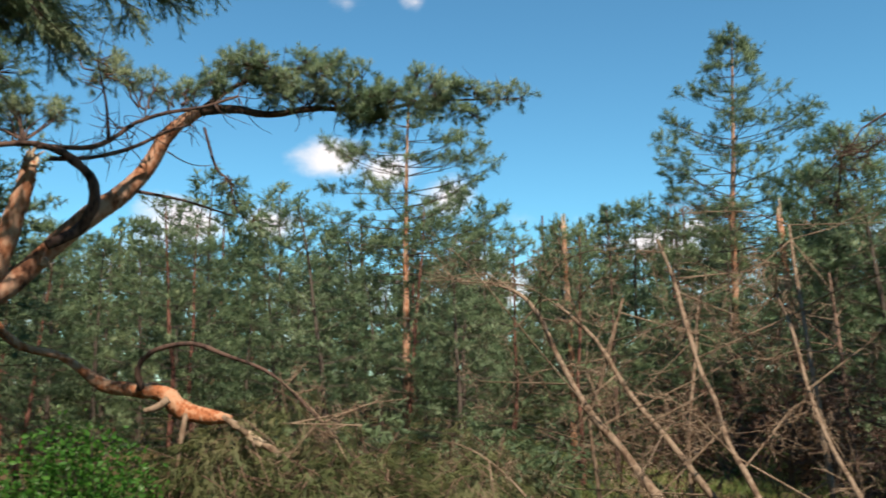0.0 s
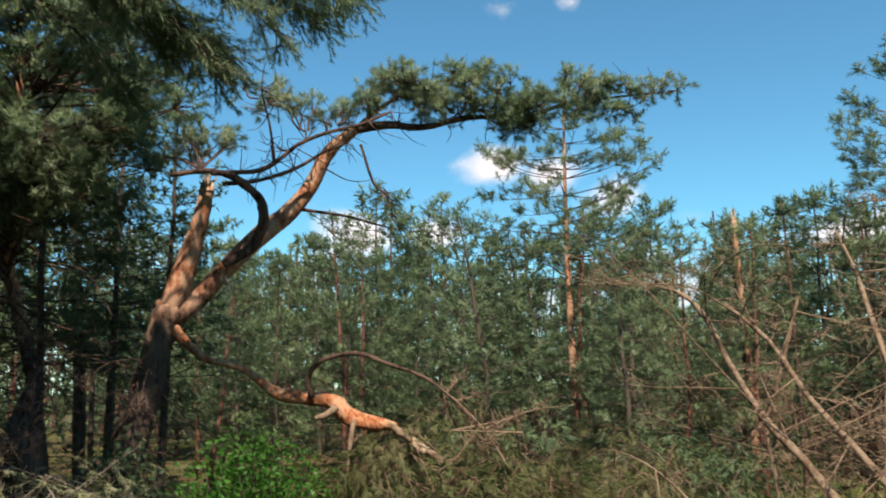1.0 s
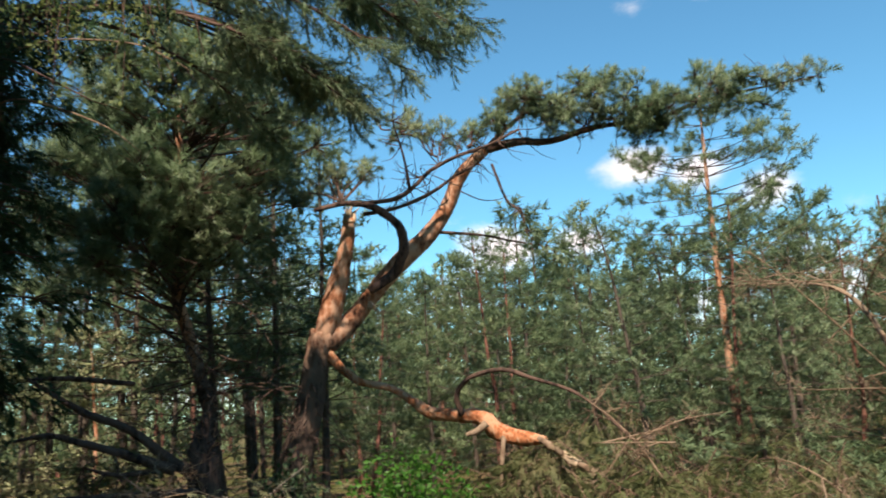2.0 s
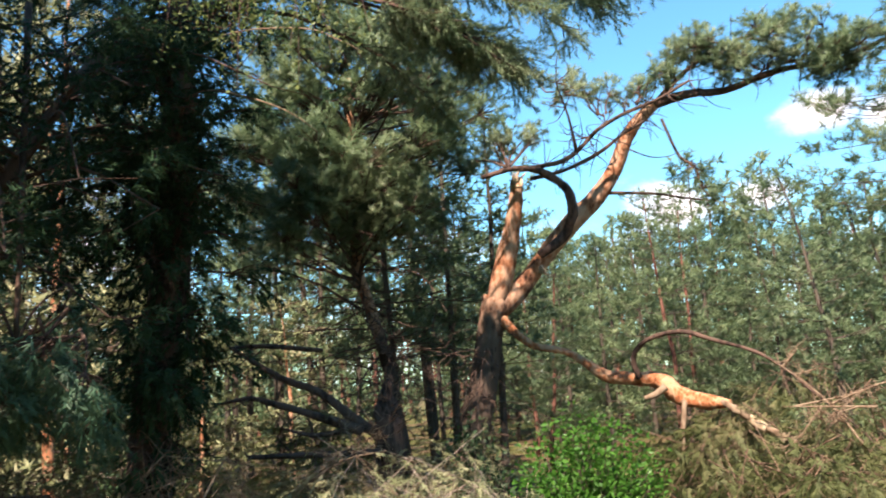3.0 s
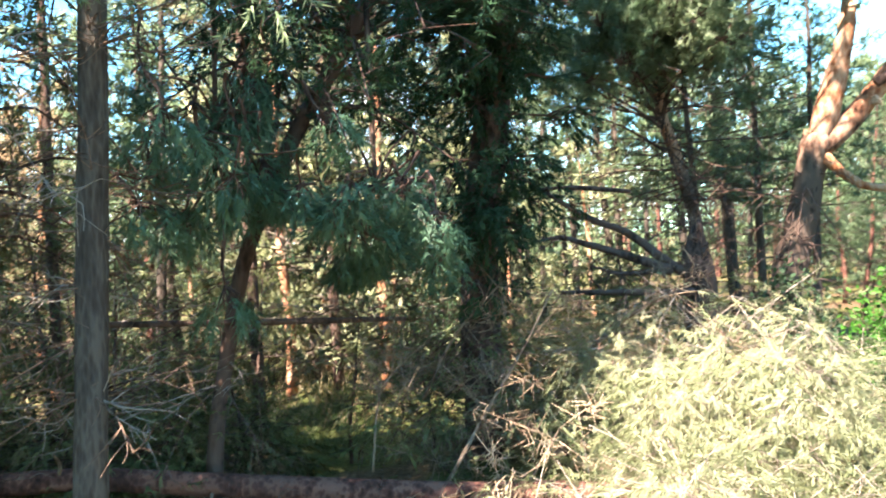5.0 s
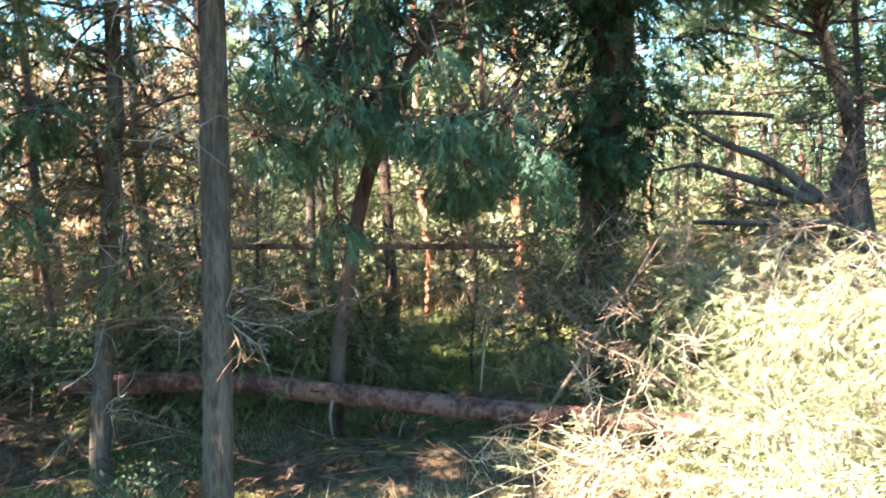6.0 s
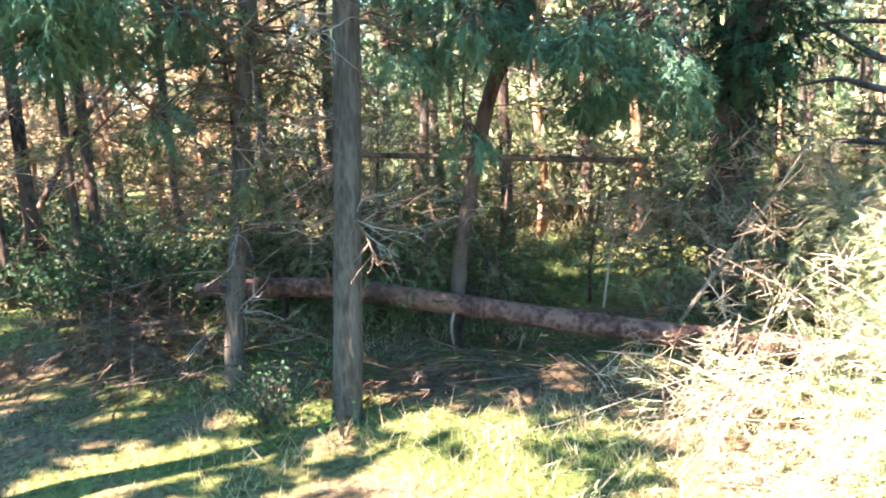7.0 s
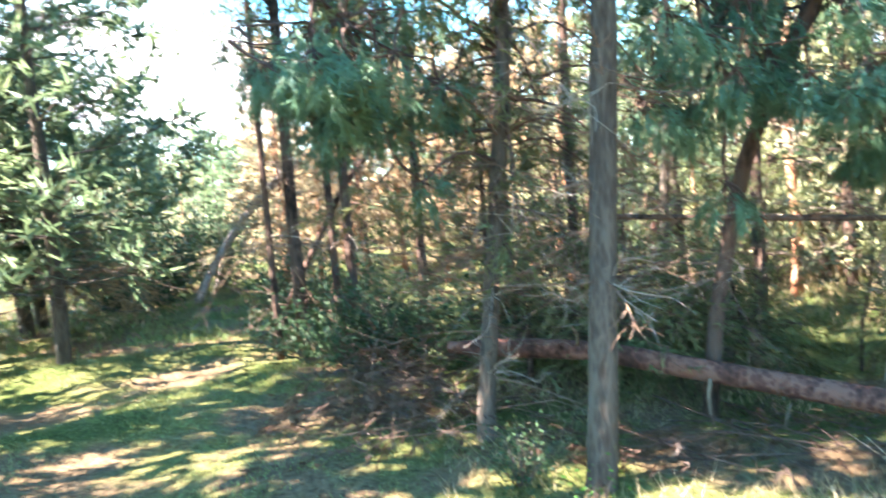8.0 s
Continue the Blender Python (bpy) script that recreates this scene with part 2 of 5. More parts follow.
# ---- builders ----
class Geo:
    """Gathers tubes and loose triangles and makes one mesh of them."""

    def __init__(self):
        self.verts, self.faces, self.count, self.smooth, self.slot, self.slots, self.norms, self.rounded = [], [], 0, [], 0, [], [], False

    def tube(self, pts, radii, sides=7, rough=0.0, rng=None, cap=True, step=3):
        pts, radii = smooth_line(pts, radii, step)
        rows = len(pts)
        along = np.gradient(pts, axis=0)
        along /= np.linalg.norm(along, axis=1)[:, None] + 1e-9
        side = np.cross(along, [0.31, 0.47, 0.83])
        side /= np.linalg.norm(side, axis=1)[:, None] + 1e-9
        other = np.cross(along, side)
        a = np.linspace(0, 2 * np.pi, sides, endpoint=False)
        r = np.repeat(radii[:, None], sides, 1)
        if rough and rng is not None:
            r = r * (1 + rough * rng.normal(size=r.shape))
        ring = pts[:, None] + r[..., None] * (np.cos(a)[None, :, None] * side[:, None] + np.sin(a)[None, :, None] * other[:, None])
        self.verts.append(ring.reshape(-1, 3))
        self.norms.append(unit(ring - pts[:, None]).reshape(-1, 3))
        i = np.arange(rows - 1)[:, None] * sides + np.arange(sides)[None]
        j = np.arange(rows - 1)[:, None] * sides + (np.arange(sides)[None] + 1) % sides
        quads = np.stack([i, j, j + sides, i + sides], -1).reshape(-1, 4) + self.count
        self.faces += quads.tolist()
        self.smooth += [True] * len(quads)
        self.slots += [self.slot] * len(quads)
        if cap:
            self.faces += [list(range(self.count, self.count + sides))[::-1], list(range(self.count + (rows - 1) * sides, self.count + rows * sides))]
            self.smooth += [False, False]
            self.slots += [self.slot] * 2
        self.count += rows * sides
        return pts

    def tris(self, corners, out=None):
        """corners: an array of (n, 3, 3); out: the way each piece faces in a rounded cushion of needles."""
        n = len(corners)
        corners = np.asarray(corners)
        flat = unit(np.cross(corners[:, 1] - corners[:, 0], corners[:, 2] - corners[:, 0]))
        if out is not None:
            self.rounded = True
            turned = (flat * out).sum(1) < 0
            corners = np.where(turned[:, None, None], corners[:, [0, 2, 1]], corners)
            flat = unit(np.asarray(out) + 0.25 * np.where(turned[:, None], -flat, flat))
        self.norms.append(np.repeat(flat, 3, 0))
        self.verts.append(np.asarray(corners).reshape(-1, 3))
        self.faces += (np.arange(n * 3).reshape(-1, 3) + self.count).tolist()
        self.smooth += [False] * n
        self.slots += [self.slot] * n
        self.count += 3 * n

    def mesh(self, name, *materials):
        me = bpy.data.meshes.new(name)
        v = np.concatenate(self.verts) if self.verts else np.zeros((0, 3))
        sizes = np.array([len(f) for f in self.faces], dtype=np.int32)
        me.vertices.add(len(v))
        me.vertices.foreach_set("co", v.ravel().astype(np.float32))
        me.loops.add(int(sizes.sum()))
        me.loops.foreach_set("vertex_index", np.fromiter((i for f in self.faces for i in f), np.int32))
        me.polygons.add(len(sizes))
        me.polygons.foreach_set("loop_start", (np.cumsum(sizes) - sizes).astype(np.int32))
        me.polygons.foreach_set("use_smooth", [True] * len(sizes) if self.rounded else self.smooth)
        me.polygons.foreach_set("material_index", self.slots)
        for m in materials:
            me.materials.append(m)
        me.update(calc_edges=True)
        if self.rounded:
            facing = me.attributes.new("custom_normal", "FLOAT_VECTOR", "POINT")
            facing.data.foreach_set("vector", np.concatenate(self.norms).ravel().astype(np.float32))
        return me


def smooth_line(pts, radii, step=3):
    """A rounded line through the points (Catmull-Rom)."""
    pts, radii = np.asarray(pts, float), np.asarray(radii, float)
    if len(radii) != len(pts):
        radii = np.interp(np.linspace(0, 1, len(pts)), np.linspace(0, 1, len(radii)), radii)
    if len(pts) < 3:
        return pts, radii
    p = np.concatenate([[2 * pts[0] - pts[1]], pts, [2 * pts[-1] - pts[-2]]])
    t = np.arange(step)[:, None] / step
    out, rad = [], []
    for i in range(len(pts) - 1):
        a, b, c, d = p[i:i + 4]
        out.append(0.5 * (2 * b + (c - a) * t + (2 * a - 5 * b + 4 * c - d) * t**2 + (3 * b - a - 3 * c + d) * t**3))
        rad.append(radii[i] + (radii[i + 1] - radii[i]) * t[:, 0])
    return np.concatenate(out + [pts[-1:]]), np.concatenate(rad + [radii[-1:]])


def unit(v):
    v = np.asarray(v, float)
    return v / (np.linalg.norm(v, axis=-1, keepdims=True) + 1e-9)


def needles(geo, at, way, rng, count=14, length=0.09, width=0.006, shoot=0.12, spread=0.75, droop=0.0, out=None):
    """A bottle brush of needles along a short shoot at each place, heading the given way."""
    at, way = np.asarray(at, float), unit(way)
    n = len(at)
    if not n:
        return
    t = rng.uniform(0, 1, (n, count))
    root = at[:, None] + way[:, None] * (t * shoot)[..., None]
    d = way[:, None] + spread * rng.normal(size=(n, count, 3))
    d[..., 2] -= droop
    d = unit(d)
    l = length * rng.uniform(0.7, 1.15, (n, count))[..., None]
    side = unit(np.cross(d, rng.normal(size=(n, count, 3)))) * width
    corners = np.stack([root - side, root + side, root + d * l], 2)
    face = unit((way if out is None else unit(out))[:, None] + 0.55 * d + [0, 0, 0.15])
    geo.tris(corners.reshape(-1, 3, 3), face.reshape(-1, 3))


def plumes(geo, at, way, rng, count=20, length=0.1, width=0.006, shoot=0.22, spread=0.6, droop=0.0, lift=0.4, round_off=-0.35):
    """A round brush of needles along a whole shoot at each place: long at its foot, short towards its tip."""
    at, way = np.asarray(at, float), unit(way)
    n = len(at)
    if not n:
        return
    t = rng.uniform(0, 1, (n, count))
    shoot = np.broadcast_to(np.asarray(shoot, float), (n,))
    root = at[:, None] + way[:, None] * (t * shoot[:, None])[..., None]
    d = way[:, None] * 0.7 + spread * rng.normal(size=(n, count, 3))
    d[..., 2] -= droop
    d = unit(d)
    l = (length * rng.uniform(0.75, 1.15, (n, count)) * (1.1 - 0.4 * t))[..., None]
    side = unit(np.cross(d, rng.normal(size=(n, count, 3)))) * width
    corners = np.stack([root - side, root + side, root + d * l], 2)
    face = unit(d + way[:, None] * round_off + [0, 0, lift])
    geo.tris(corners.reshape(-1, 3, 3), face.reshape(-1, 3))


def puff(wood, green, root, centre, size, rng, count=26, per=24, length=0.08, width=0.006, lift=0.45):
    """A rounded cushion: forked twigs from one root, and needle brushes that point out of its middle on all sides."""
    root, centre = np.asarray(root, float), np.asarray(centre, float)
    out = unit(rng.normal(size=(count, 3)) + [0, 0, lift])
    foot = centre + out * (size * rng.uniform(0.2, 0.75, count))[:, None] * [1, 1, 0.8]
    fork = root + (centre - root) * 0.75
    wood.tube([root, (root + fork) / 2 + rng.normal(size=3) * 0.025, fork], [0.012, 0.009, 0.007], 4, cap=False)
    for p in foot[::2]:
        wood.tube([fork, p], [0.006, 0.003], 3, cap=False)
    plumes(green, foot, out + rng.normal(size=(count, 3)) * 0.35, rng, per, length, width, size * 0.4, 0.6, 0.0, 0.3, 0.9)


def leaves(geo, at, rng, size=0.05, up=0.4):
    """Pointed oval leaves, each folded along its middle."""
    n = len(at)
    d = unit(rng.normal(size=(n, 3)) + [0, 0, -0.2])
    nor = unit(rng.normal(size=(n, 3)) + [0, 0, up * 3])
    side = unit(np.cross(d, nor))
    lift = unit(np.cross(side, d))
    s = size * rng.uniform(0.7, 1.25, (n, 1))
    a = np.asarray(at)
    tip, mid = a + d * s * 2, a + d * s
    left, right = mid + side * s * 0.55 + lift * s * 0.15, mid - side * s * 0.55 + lift * s * 0.15
    geo.tris(np.stack([a, left, tip], 1))
    geo.tris(np.stack([a, tip, right], 1))


def part(name, geo, material, parent, label=""):
    ob = new(name, geo.mesh(name, *(material if isinstance(material, tuple) else (material,))))
    ob.parent = parent
    ob.matrix_parent_inverse = parent.matrix_world.inverted()
    if label:
        tagged(ob, label)
    return ob


def spray(geo, parent, *materials):
    """The fine twigs and needles of one bough, too many to count."""
    ob = new("spray", geo.mesh("spray", *materials))
    ob.parent = parent
    return tagged(ob, kind="stuff")


def thing(name, x, y, z, label, category, group="", kind=""):
    ob = new(name)
    ob.empty_display_size = 0.2
    ob.matrix_world = pose(x, y, z)
    ob.matrix_basis = pose(x, y, z)
    return tagged(ob, label, category, group, kind)


# ---- ground ----
def height(x, y):
    """The forest floor: nearly level, with low swells."""
    return 0.05 * np.sin(0.9 * x + 0.4) * np.cos(0.7 * y) + 0.035 * np.sin(2.3 * x + 1.7 * y) + 0.02 * np.sin(4.1 * y - 3.3 * x)


def build_ground():
    s = np.sinh(np.linspace(-6.2, 6.2, 150)) / np.sinh(6.2) * 900
    x, y = np.meshgrid(s - 3.0, s + 4.0, indexing="ij")
    far = np.clip(1 - np.hypot(x, y) / 60, 0, 1)
    z = height(x, y) * far
    v = np.stack([x, y, z], -1).reshape(-1, 3)
    n = len(s)
    i = (np.arange(n - 1)[:, None] * n + np.arange(n - 1)[None]).ravel()
    me = bpy.data.meshes.new("ground")
    me.from_pydata(v.tolist(), [], np.stack([i, i + n, i + n + 1, i + 1], 1).tolist())
    me.polygons.foreach_set("use_smooth", [True] * len(me.polygons))
    me.materials.append(SOIL)
    return tagged(new("ground", me), "mossy forest floor with grass and needle litter", "ground", kind="structure")


build_ground()


# ---- pines ----
def pine(rng, tall, crown_from, reach, trunk_r, whorls, shoots=4.5, fork=4, count=13, needle_len=0.12, needle_w=0.0074, plume=0.15, bend=0.0, top_reach=0.25, bare=0, droop=0.0, shape=0.75, start=0.3):
    """Trunk and crown of one standing pine, from its foot at the origin. In the crown, slot 0 is wood and slot 1 needles."""
    trunk, crown = Geo(), Geo()
    steps = 8
    zs = np.linspace(-0.15, tall, steps)
    lean = rng.normal(size=2) * bend
    up = (zs.clip(0) / tall) ** 1.5 * tall
    line = np.stack([lean[0] * up + 0.02 * rng.normal(size=steps), lean[1] * up + 0.02 * rng.normal(size=steps), zs], 1)
    line[0, :2] = 0
    trunk.tube(line, trunk_r * (1 - 0.85 * (zs / tall).clip(0, 1)), 8, 0.04, rng, step=2)

    def centre(z):
        return np.array([np.interp(z, zs, line[:, 0]), np.interp(z, zs, line[:, 1]), z])

    def brush_out(base, way, size):
        """Shoots that fork at their ends, each a brush of needles."""
        crown.slot = 0
        for p, q in zip(base, base + way * size[:, None]):
            crown.tube([p, q], [0.006, 0.003], 3, cap=False)
        crown.slot = 1
        own = np.repeat(np.arange(len(base)), fork)
        turn = unit(way[own] * 0.6 + rng.normal(size=(len(own), 3)) * (0.75 if fork > 1 else 0.1) + [0, 0, 0.35 - 2 * droop])
        foot = base[own] + way[own] * (size[own] * rng.uniform(0.5, 1.05, len(own)))[:, None]
        plumes(crown, foot, turn, rng, count, needle_len, needle_w, plume * rng.uniform(0.7, 1.3, len(own)), 0.6, droop, 0.4, 0.7)

    for w in range(whorls + bare):
        dead = w >= whorls
        f = (w + rng.uniform(0, 0.7)) / whorls if not dead else 0
        z = crown_from + (tall - crown_from) * f * 0.97 if not dead else rng.uniform(0.15, 1.0) * max(crown_from, 1.6)
        out_to = (reach * (1 - f) ** shape * min(1, 0.7 + 1.4 * f) + top_reach * f) * rng.uniform(0.75, 1.15) if not dead else reach * rng.uniform(0.3, 0.7)
        a0 = rng.uniform(0, 6.28)
        for b in range(rng.integers(4, 6) if not dead else 2):
            a = a0 + b * 6.28 / 4.5 + rng.normal() * 0.35
            l = out_to * rng.uniform(0.6, 1.15)
            rise = rng.uniform(0.05, 0.45) * l * (0.5 + f) if not dead else rng.uniform(-0.3, 0.1) * l
            c = centre(z)
            d = np.array([math.cos(a), math.sin(a), 0])
            across = np.array([-d[1], d[0], 0])
            pts = [c, c + d * l * 0.4 + [0, 0, rise * 0.2], c + d * l * 0.75 + [0, 0, rise * 0.55 - droop * l * 0.2], c + d * l + [0, 0, rise - droop * l * 0.5]]
            r0 = max(0.006, trunk_r * 0.2 * (1 - 0.6 * f)) if not dead else 0.006
            crown.slot = 0
            curve = crown.tube(pts, [r0, r0 * 0.7, r0 * 0.45, 0.003], 3, cap=False, step=2)
            if dead:
                for _ in range(3):
                    p = curve[rng.integers(2, len(curve))]
                    q = p + (d * 0.5 + rng.normal(size=3) * 0.6) * l * 0.35
                    crown.tube([p, q], [0.004, 0.002], 3, cap=False)
                continue
            n = max(3, int(shoots * l) + 1)
            u = np.clip(np.linspace(start, 1.0, n) + rng.normal(size=n) * 0.05, 0.1, 1.0)
            base = np.stack([np.interp(u, np.linspace(0, 1, len(curve)), curve[:, i]) for i in range(3)], 1)
            sign = np.where(np.arange(n) % 2, 1.0, -1.0) * rng.uniform(0.2, 1.1, n)
            sign[-1] = 0
            way = unit(d * 0.8 + across * sign[:, None] + rng.normal(size=(n, 3)) * [0.2, 0.2, 0.35] + [0, 0, 0.2 + 0.5 * f - droop])
            brush_out(base, way, (0.10 + 0.45 * l * (1.05 - u)) * rng.uniform(0.6, 1.2, n))
    top = centre(tall)
    brush_out(np.repeat(top[None], 3, 0) - [0, 0, 0.1], unit(rng.normal(size=(3, 3)) * 0.25 + [0, 0, 1]), np.full(3, 0.12))
    return trunk, crown


PINES = {}


def pine_kind(key, seed, wood, leaf, **kw):
    t, c = pine(np.random.default_rng(seed), **kw)
    PINES[key] = (t.mesh(key + "_trunk", wood), c.mesh(key + "_crown", BARK_GREY, leaf), kw["tall"])


def stand_pine(key, x, y, tall, turn, label, group="", tip=(0, 0), name="pine_tree", squash=1.0):
    t, c, base = PINES[key]
    s = tall / base
    root = tagged(new(name), label, "pine tree", group)
    root.matrix_basis = pose(x, y, float(height(x, y)), tip[0], tip[1], turn) @ Matrix.Diagonal((s * squash, s * squash, s, 1))
    for n, me in (("trunk", t), ("crown", c)):
        ob = new(n, me)
        ob.parent = root
    return root


pine_kind("young_a", 11, BARK_GREY, NEEDLE_FAR, tall=4.6, crown_from=0.3, reach=1.3, trunk_r=0.06, whorls=13, bare=3, bend=0.02)
pine_kind("young_b", 12, BARK_GREY, NEEDLE_FAR, tall=4.4, crown_from=0.35, reach=1.2, trunk_r=0.055, whorls=13, bare=3, bend=0.03)
pine_kind("young_c", 13, BARK_GREY, NEEDLE, tall=5.0, crown_from=0.6, reach=1.4, trunk_r=0.07, whorls=13, bare=5, bend=0.03)
pine_kind("young_d", 14, BARK_RED, NEEDLE_FAR, tall=5.2, crown_from=1.2, reach=1.4, trunk_r=0.06, whorls=12, bare=8, bend=0.04)
for key, seed in (("far_young_a", 24), ("far_young_b", 25)):
    pine_kind(key, seed, BARK_GREY, NEEDLE_FAR, tall=4.8, crown_from=0.4, reach=1.4, trunk_r=0.06, whorls=13, fork=3, count=7, needle_w=0.0145, needle_len=0.17, plume=0.18, bare=3, bend=0.02)
pine_kind("pole", 15, BARK_GREY, NEEDLE, tall=7.0, crown_from=2.4, reach=1.3, trunk_r=0.075, whorls=13, bare=12, bend=0.03, count=8, needle_w=0.013)
pine_kind("pole_b", 16, BARK_TALL, NEEDLE, tall=8.0, crown_from=3.2, reach=1.5, trunk_r=0.09, whorls=13, bare=14, bend=0.03, count=8, needle_w=0.013)
pine_kind("tall_a", 21, BARK_TALL, NEEDLE_FAR, tall=7.4, crown_from=3.3, reach=2.1, trunk_r=0.10, whorls=15, shoots=4.2, fork=5, count=20, needle_w=0.0056, bare=6, bend=0.005, top_reach=0.5, shape=0.8, start=0.4)
pine_kind("tall_b", 22, BARK_TALL, NEEDLE_FAR, tall=7.6, crown_from=3.1, reach=2.4, trunk_r=0.09, whorls=21, shoots=4.0, fork=4, count=22, needle_w=0.0054, bare=8, bend=0.005, top_reach=0.12, shape=1.0, start=0.35)

stand_pine("tall_a", -0.69, 15.0, 7.2, 20, "tall Scots pine with orange trunk and open crown", tip=(0, 1.0))
stand_pine("tall_b", 5.1, 14.1, 7.75, 70, "tall Scots pine with thin orange trunk and pointed crown", tip=(2, 0.5))


# the thicket behind the clearing, by yaw, distance and height
def ring(rng, yaw0, yaw1, near, far, count, kinds, lo, hi, label, group, gap=0.75):
    done, tries = [], 0
    while len(done) < count and tries < 4000:
        tries += 1
        a, d = radians(rng.uniform(yaw0, yaw1)), math.sqrt(rng.uniform(near**2, far**2))
        x, y = -math.sin(a) * d, math.cos(a) * d
        if any((x - p) ** 2 + (y - q) ** 2 < gap**2 for p, q in done):
            continue
        done.append((x, y))
        stand_pine(kinds[rng.integers(len(kinds))], x, y, rng.uniform(lo, hi), rng.uniform(0, 360), label, group, (rng.normal() * 2, rng.normal() * 2))


rng = np.random.default_rng(5)
YOUNG = ["young_a", "young_b", "young_c", "young_d"]
ring(rng, -32, 30, 11.0, 16.5, 30, YOUNG, 3.3, 4.4, "young pine in a dense sunlit thicket", "young pines of the thicket", 1.2)
ring(rng, -34, 34, 17, 24, 44, ["far_young_a", "far_young_b"], 4.4, 5.9, "young pine in the far part of the thicket", "young pines of the thicket", 1.4)
for x, y, h, a in ((5.0, 10.6, 4.7, 15), (6.2, 10.2, 5.2, 120), (6.7, 11.9, 5.3, 210), (5.9, 12.3, 4.6, 300), (7.4, 11.2, 5.0, 40)):
    stand_pine("young_c", x, y, h, a, "bushy pine behind the dead tangle", "pines behind the tangle")
ring(rng, 28, 66, 10.5, 19, 20, ["pole"], 4.8, 7.0, "slender pine in the wood", "pines of the wood", 1.2)
ring(rng, 30, 62, 8.8, 11.5, 6, ["pole"], 4.8, 6.0, "slender pine in the wood", "pines of the wood", 0.9)
ring(rng, 66, 100, 10.5, 19, 8, ["pole", "pole", "young_d", "pole"], 5.5, 8.0, "slender pine in the wood", "pines of the wood", 1.3)
ring(rng, 118, 134, 8.5, 14, 6, ["far_young_a", "far_young_b"], 5.0, 7.0, "dark pine at the edge of the clearing", "pines of the wood", 1.3)
ring(rng, 134, 175, 7.0, 14, 7, ["pole_b", "far_young_a"], 5.5, 8.0, "slender pine in the wood", "pines of the wood", 1.5)
ring(rng, 225, 308, 11, 20, 5, ["pole_b", "far_young_b"], 5.0, 8.0, "slender pine in the wood", "pines of the wood", 2.0)


def far_woods():
    """The closed wood all round, past the trees that stand out one by one."""
    rng = np.random.default_rng(77)
    g = Geo()
    for k in range(480):
        yaw = rng.uniform(-42, 125) if k < 420 else rng.uniform(125, 318)
        d = rng.uniform(25, 48)
        a = radians(yaw)
        x, y = -math.sin(a) * d, math.cos(a) * d
        tall = rng.uniform(4.6, 7.0) * (0.55 if 98 < yaw < 115 else 0.6 if 38 < yaw < 76 else 1.0)
        g.slot = 0
        g.tube([(x, y, -0.2), (x + rng.normal() * 0.1, y, tall)], [0.1, 0.03], 4, cap=False)
        n = 60
        z = tall * rng.uniform(0.03, 0.98, n)
        r = 1.9 * (1 - z / tall) ** 0.7 + 0.15
        b = rng.uniform(0, 6.28, n)
        at = np.stack([x + np.cos(b) * r * rng.uniform(0.2, 1, n), y + np.sin(b) * r * rng.uniform(0.2, 1, n), z], 1)
        g.slot = 1
        needles(g, at, rng.normal(size=(n, 3)) * 0.5 + [0, 0, 0.8], rng, 8, 0.34, 0.046, 0.25, 0.8)
    return tagged(new("far_woods", g.mesh("far_woods", BARK_RED, NEEDLE_FAR)), "closed far pine wood in sunlight", "woods", kind="stuff")


far_woods()
pine_kind("tan_pine", 17, BARK_ORANGE, NEEDLE_TAN, tall=4.6, crown_from=0.3, reach=1.0, trunk_r=0.05, whorls=12, bare=4, bend=0.03, count=5, needle_w=0.016)
pine_kind("dry_pine", 18, BARK_ORANGE, NEEDLE_DRY, tall=4.4, crown_from=0.3, reach=1.2, trunk_r=0.05, whorls=12, bare=4, bend=0.03, count=5, needle_w=0.016)
ring(rng, 58, 78, 8.2, 10.2, 6, ["pole", "dry_pine"], 5.2, 6.4, "slender pine in the wood", "pines of the wood", 1.0)
ring(rng, 82, 103, 11.0, 16, 24, ["tan_pine"], 3.4, 4.8, "dying young pine with tan needles in full sun", "tan pines", 0.9)
ring(rng, 52, 79, 11.5, 17, 12, ["dry_pine", "dry_pine", "young_b"], 2.4, 3.4, "yellow-green young pine in full sun", "tan pines", 1.0)
ring(rng, 101, 114, 17, 26, 8, ["dry_pine", "young_a"], 2.4, 3.0, "low young pine beyond the clearing", "tan pines", 1.2)
for x, y, h, a in ((-7.6, 4.5, 2.3, 10), (-8.3, 5.4, 2.6, 70), (-7.0, 5.6, 2.2, 140), (-9.2, 4.4, 2.8, 200), (-8.9, 6.4, 3.0, 260), (-6.9, 6.9, 2.6, 310), (-9.4, 2.8, 2.8, 20), (-9.0, 1.2, 2.6, 80)):
    stand_pine("dry_pine", x, y, h, a, "low bushy yellow-green pine in full sun", "low sunlit pines", squash=1.35)
# Pines never in view, added only to cut the light from the sky.
pine_kind("screen_pine", 20, BARK_TALL, NEEDLE, tall=7.5, crown_from=1.2, reach=2.0, trunk_r=0.11, whorls=12, bend=0.01, needle_w=0.05, needle_len=0.24, plume=0.4, fork=1, count=9)
for k in range(14):
    a, d = radians(150 + 11 * k + 4 * math.sin(k * 2.3)), 8.5 + 2.0 * math.sin(k * 1.7)
    if not 186 < 150 + 11 * k < 212:
        stand_pine("screen_pine", -math.sin(a) * d, math.cos(a) * d, 7.0 + math.sin(k), 40 * k, "unseen broad pine added to block sky light from behind", "pines at the back")
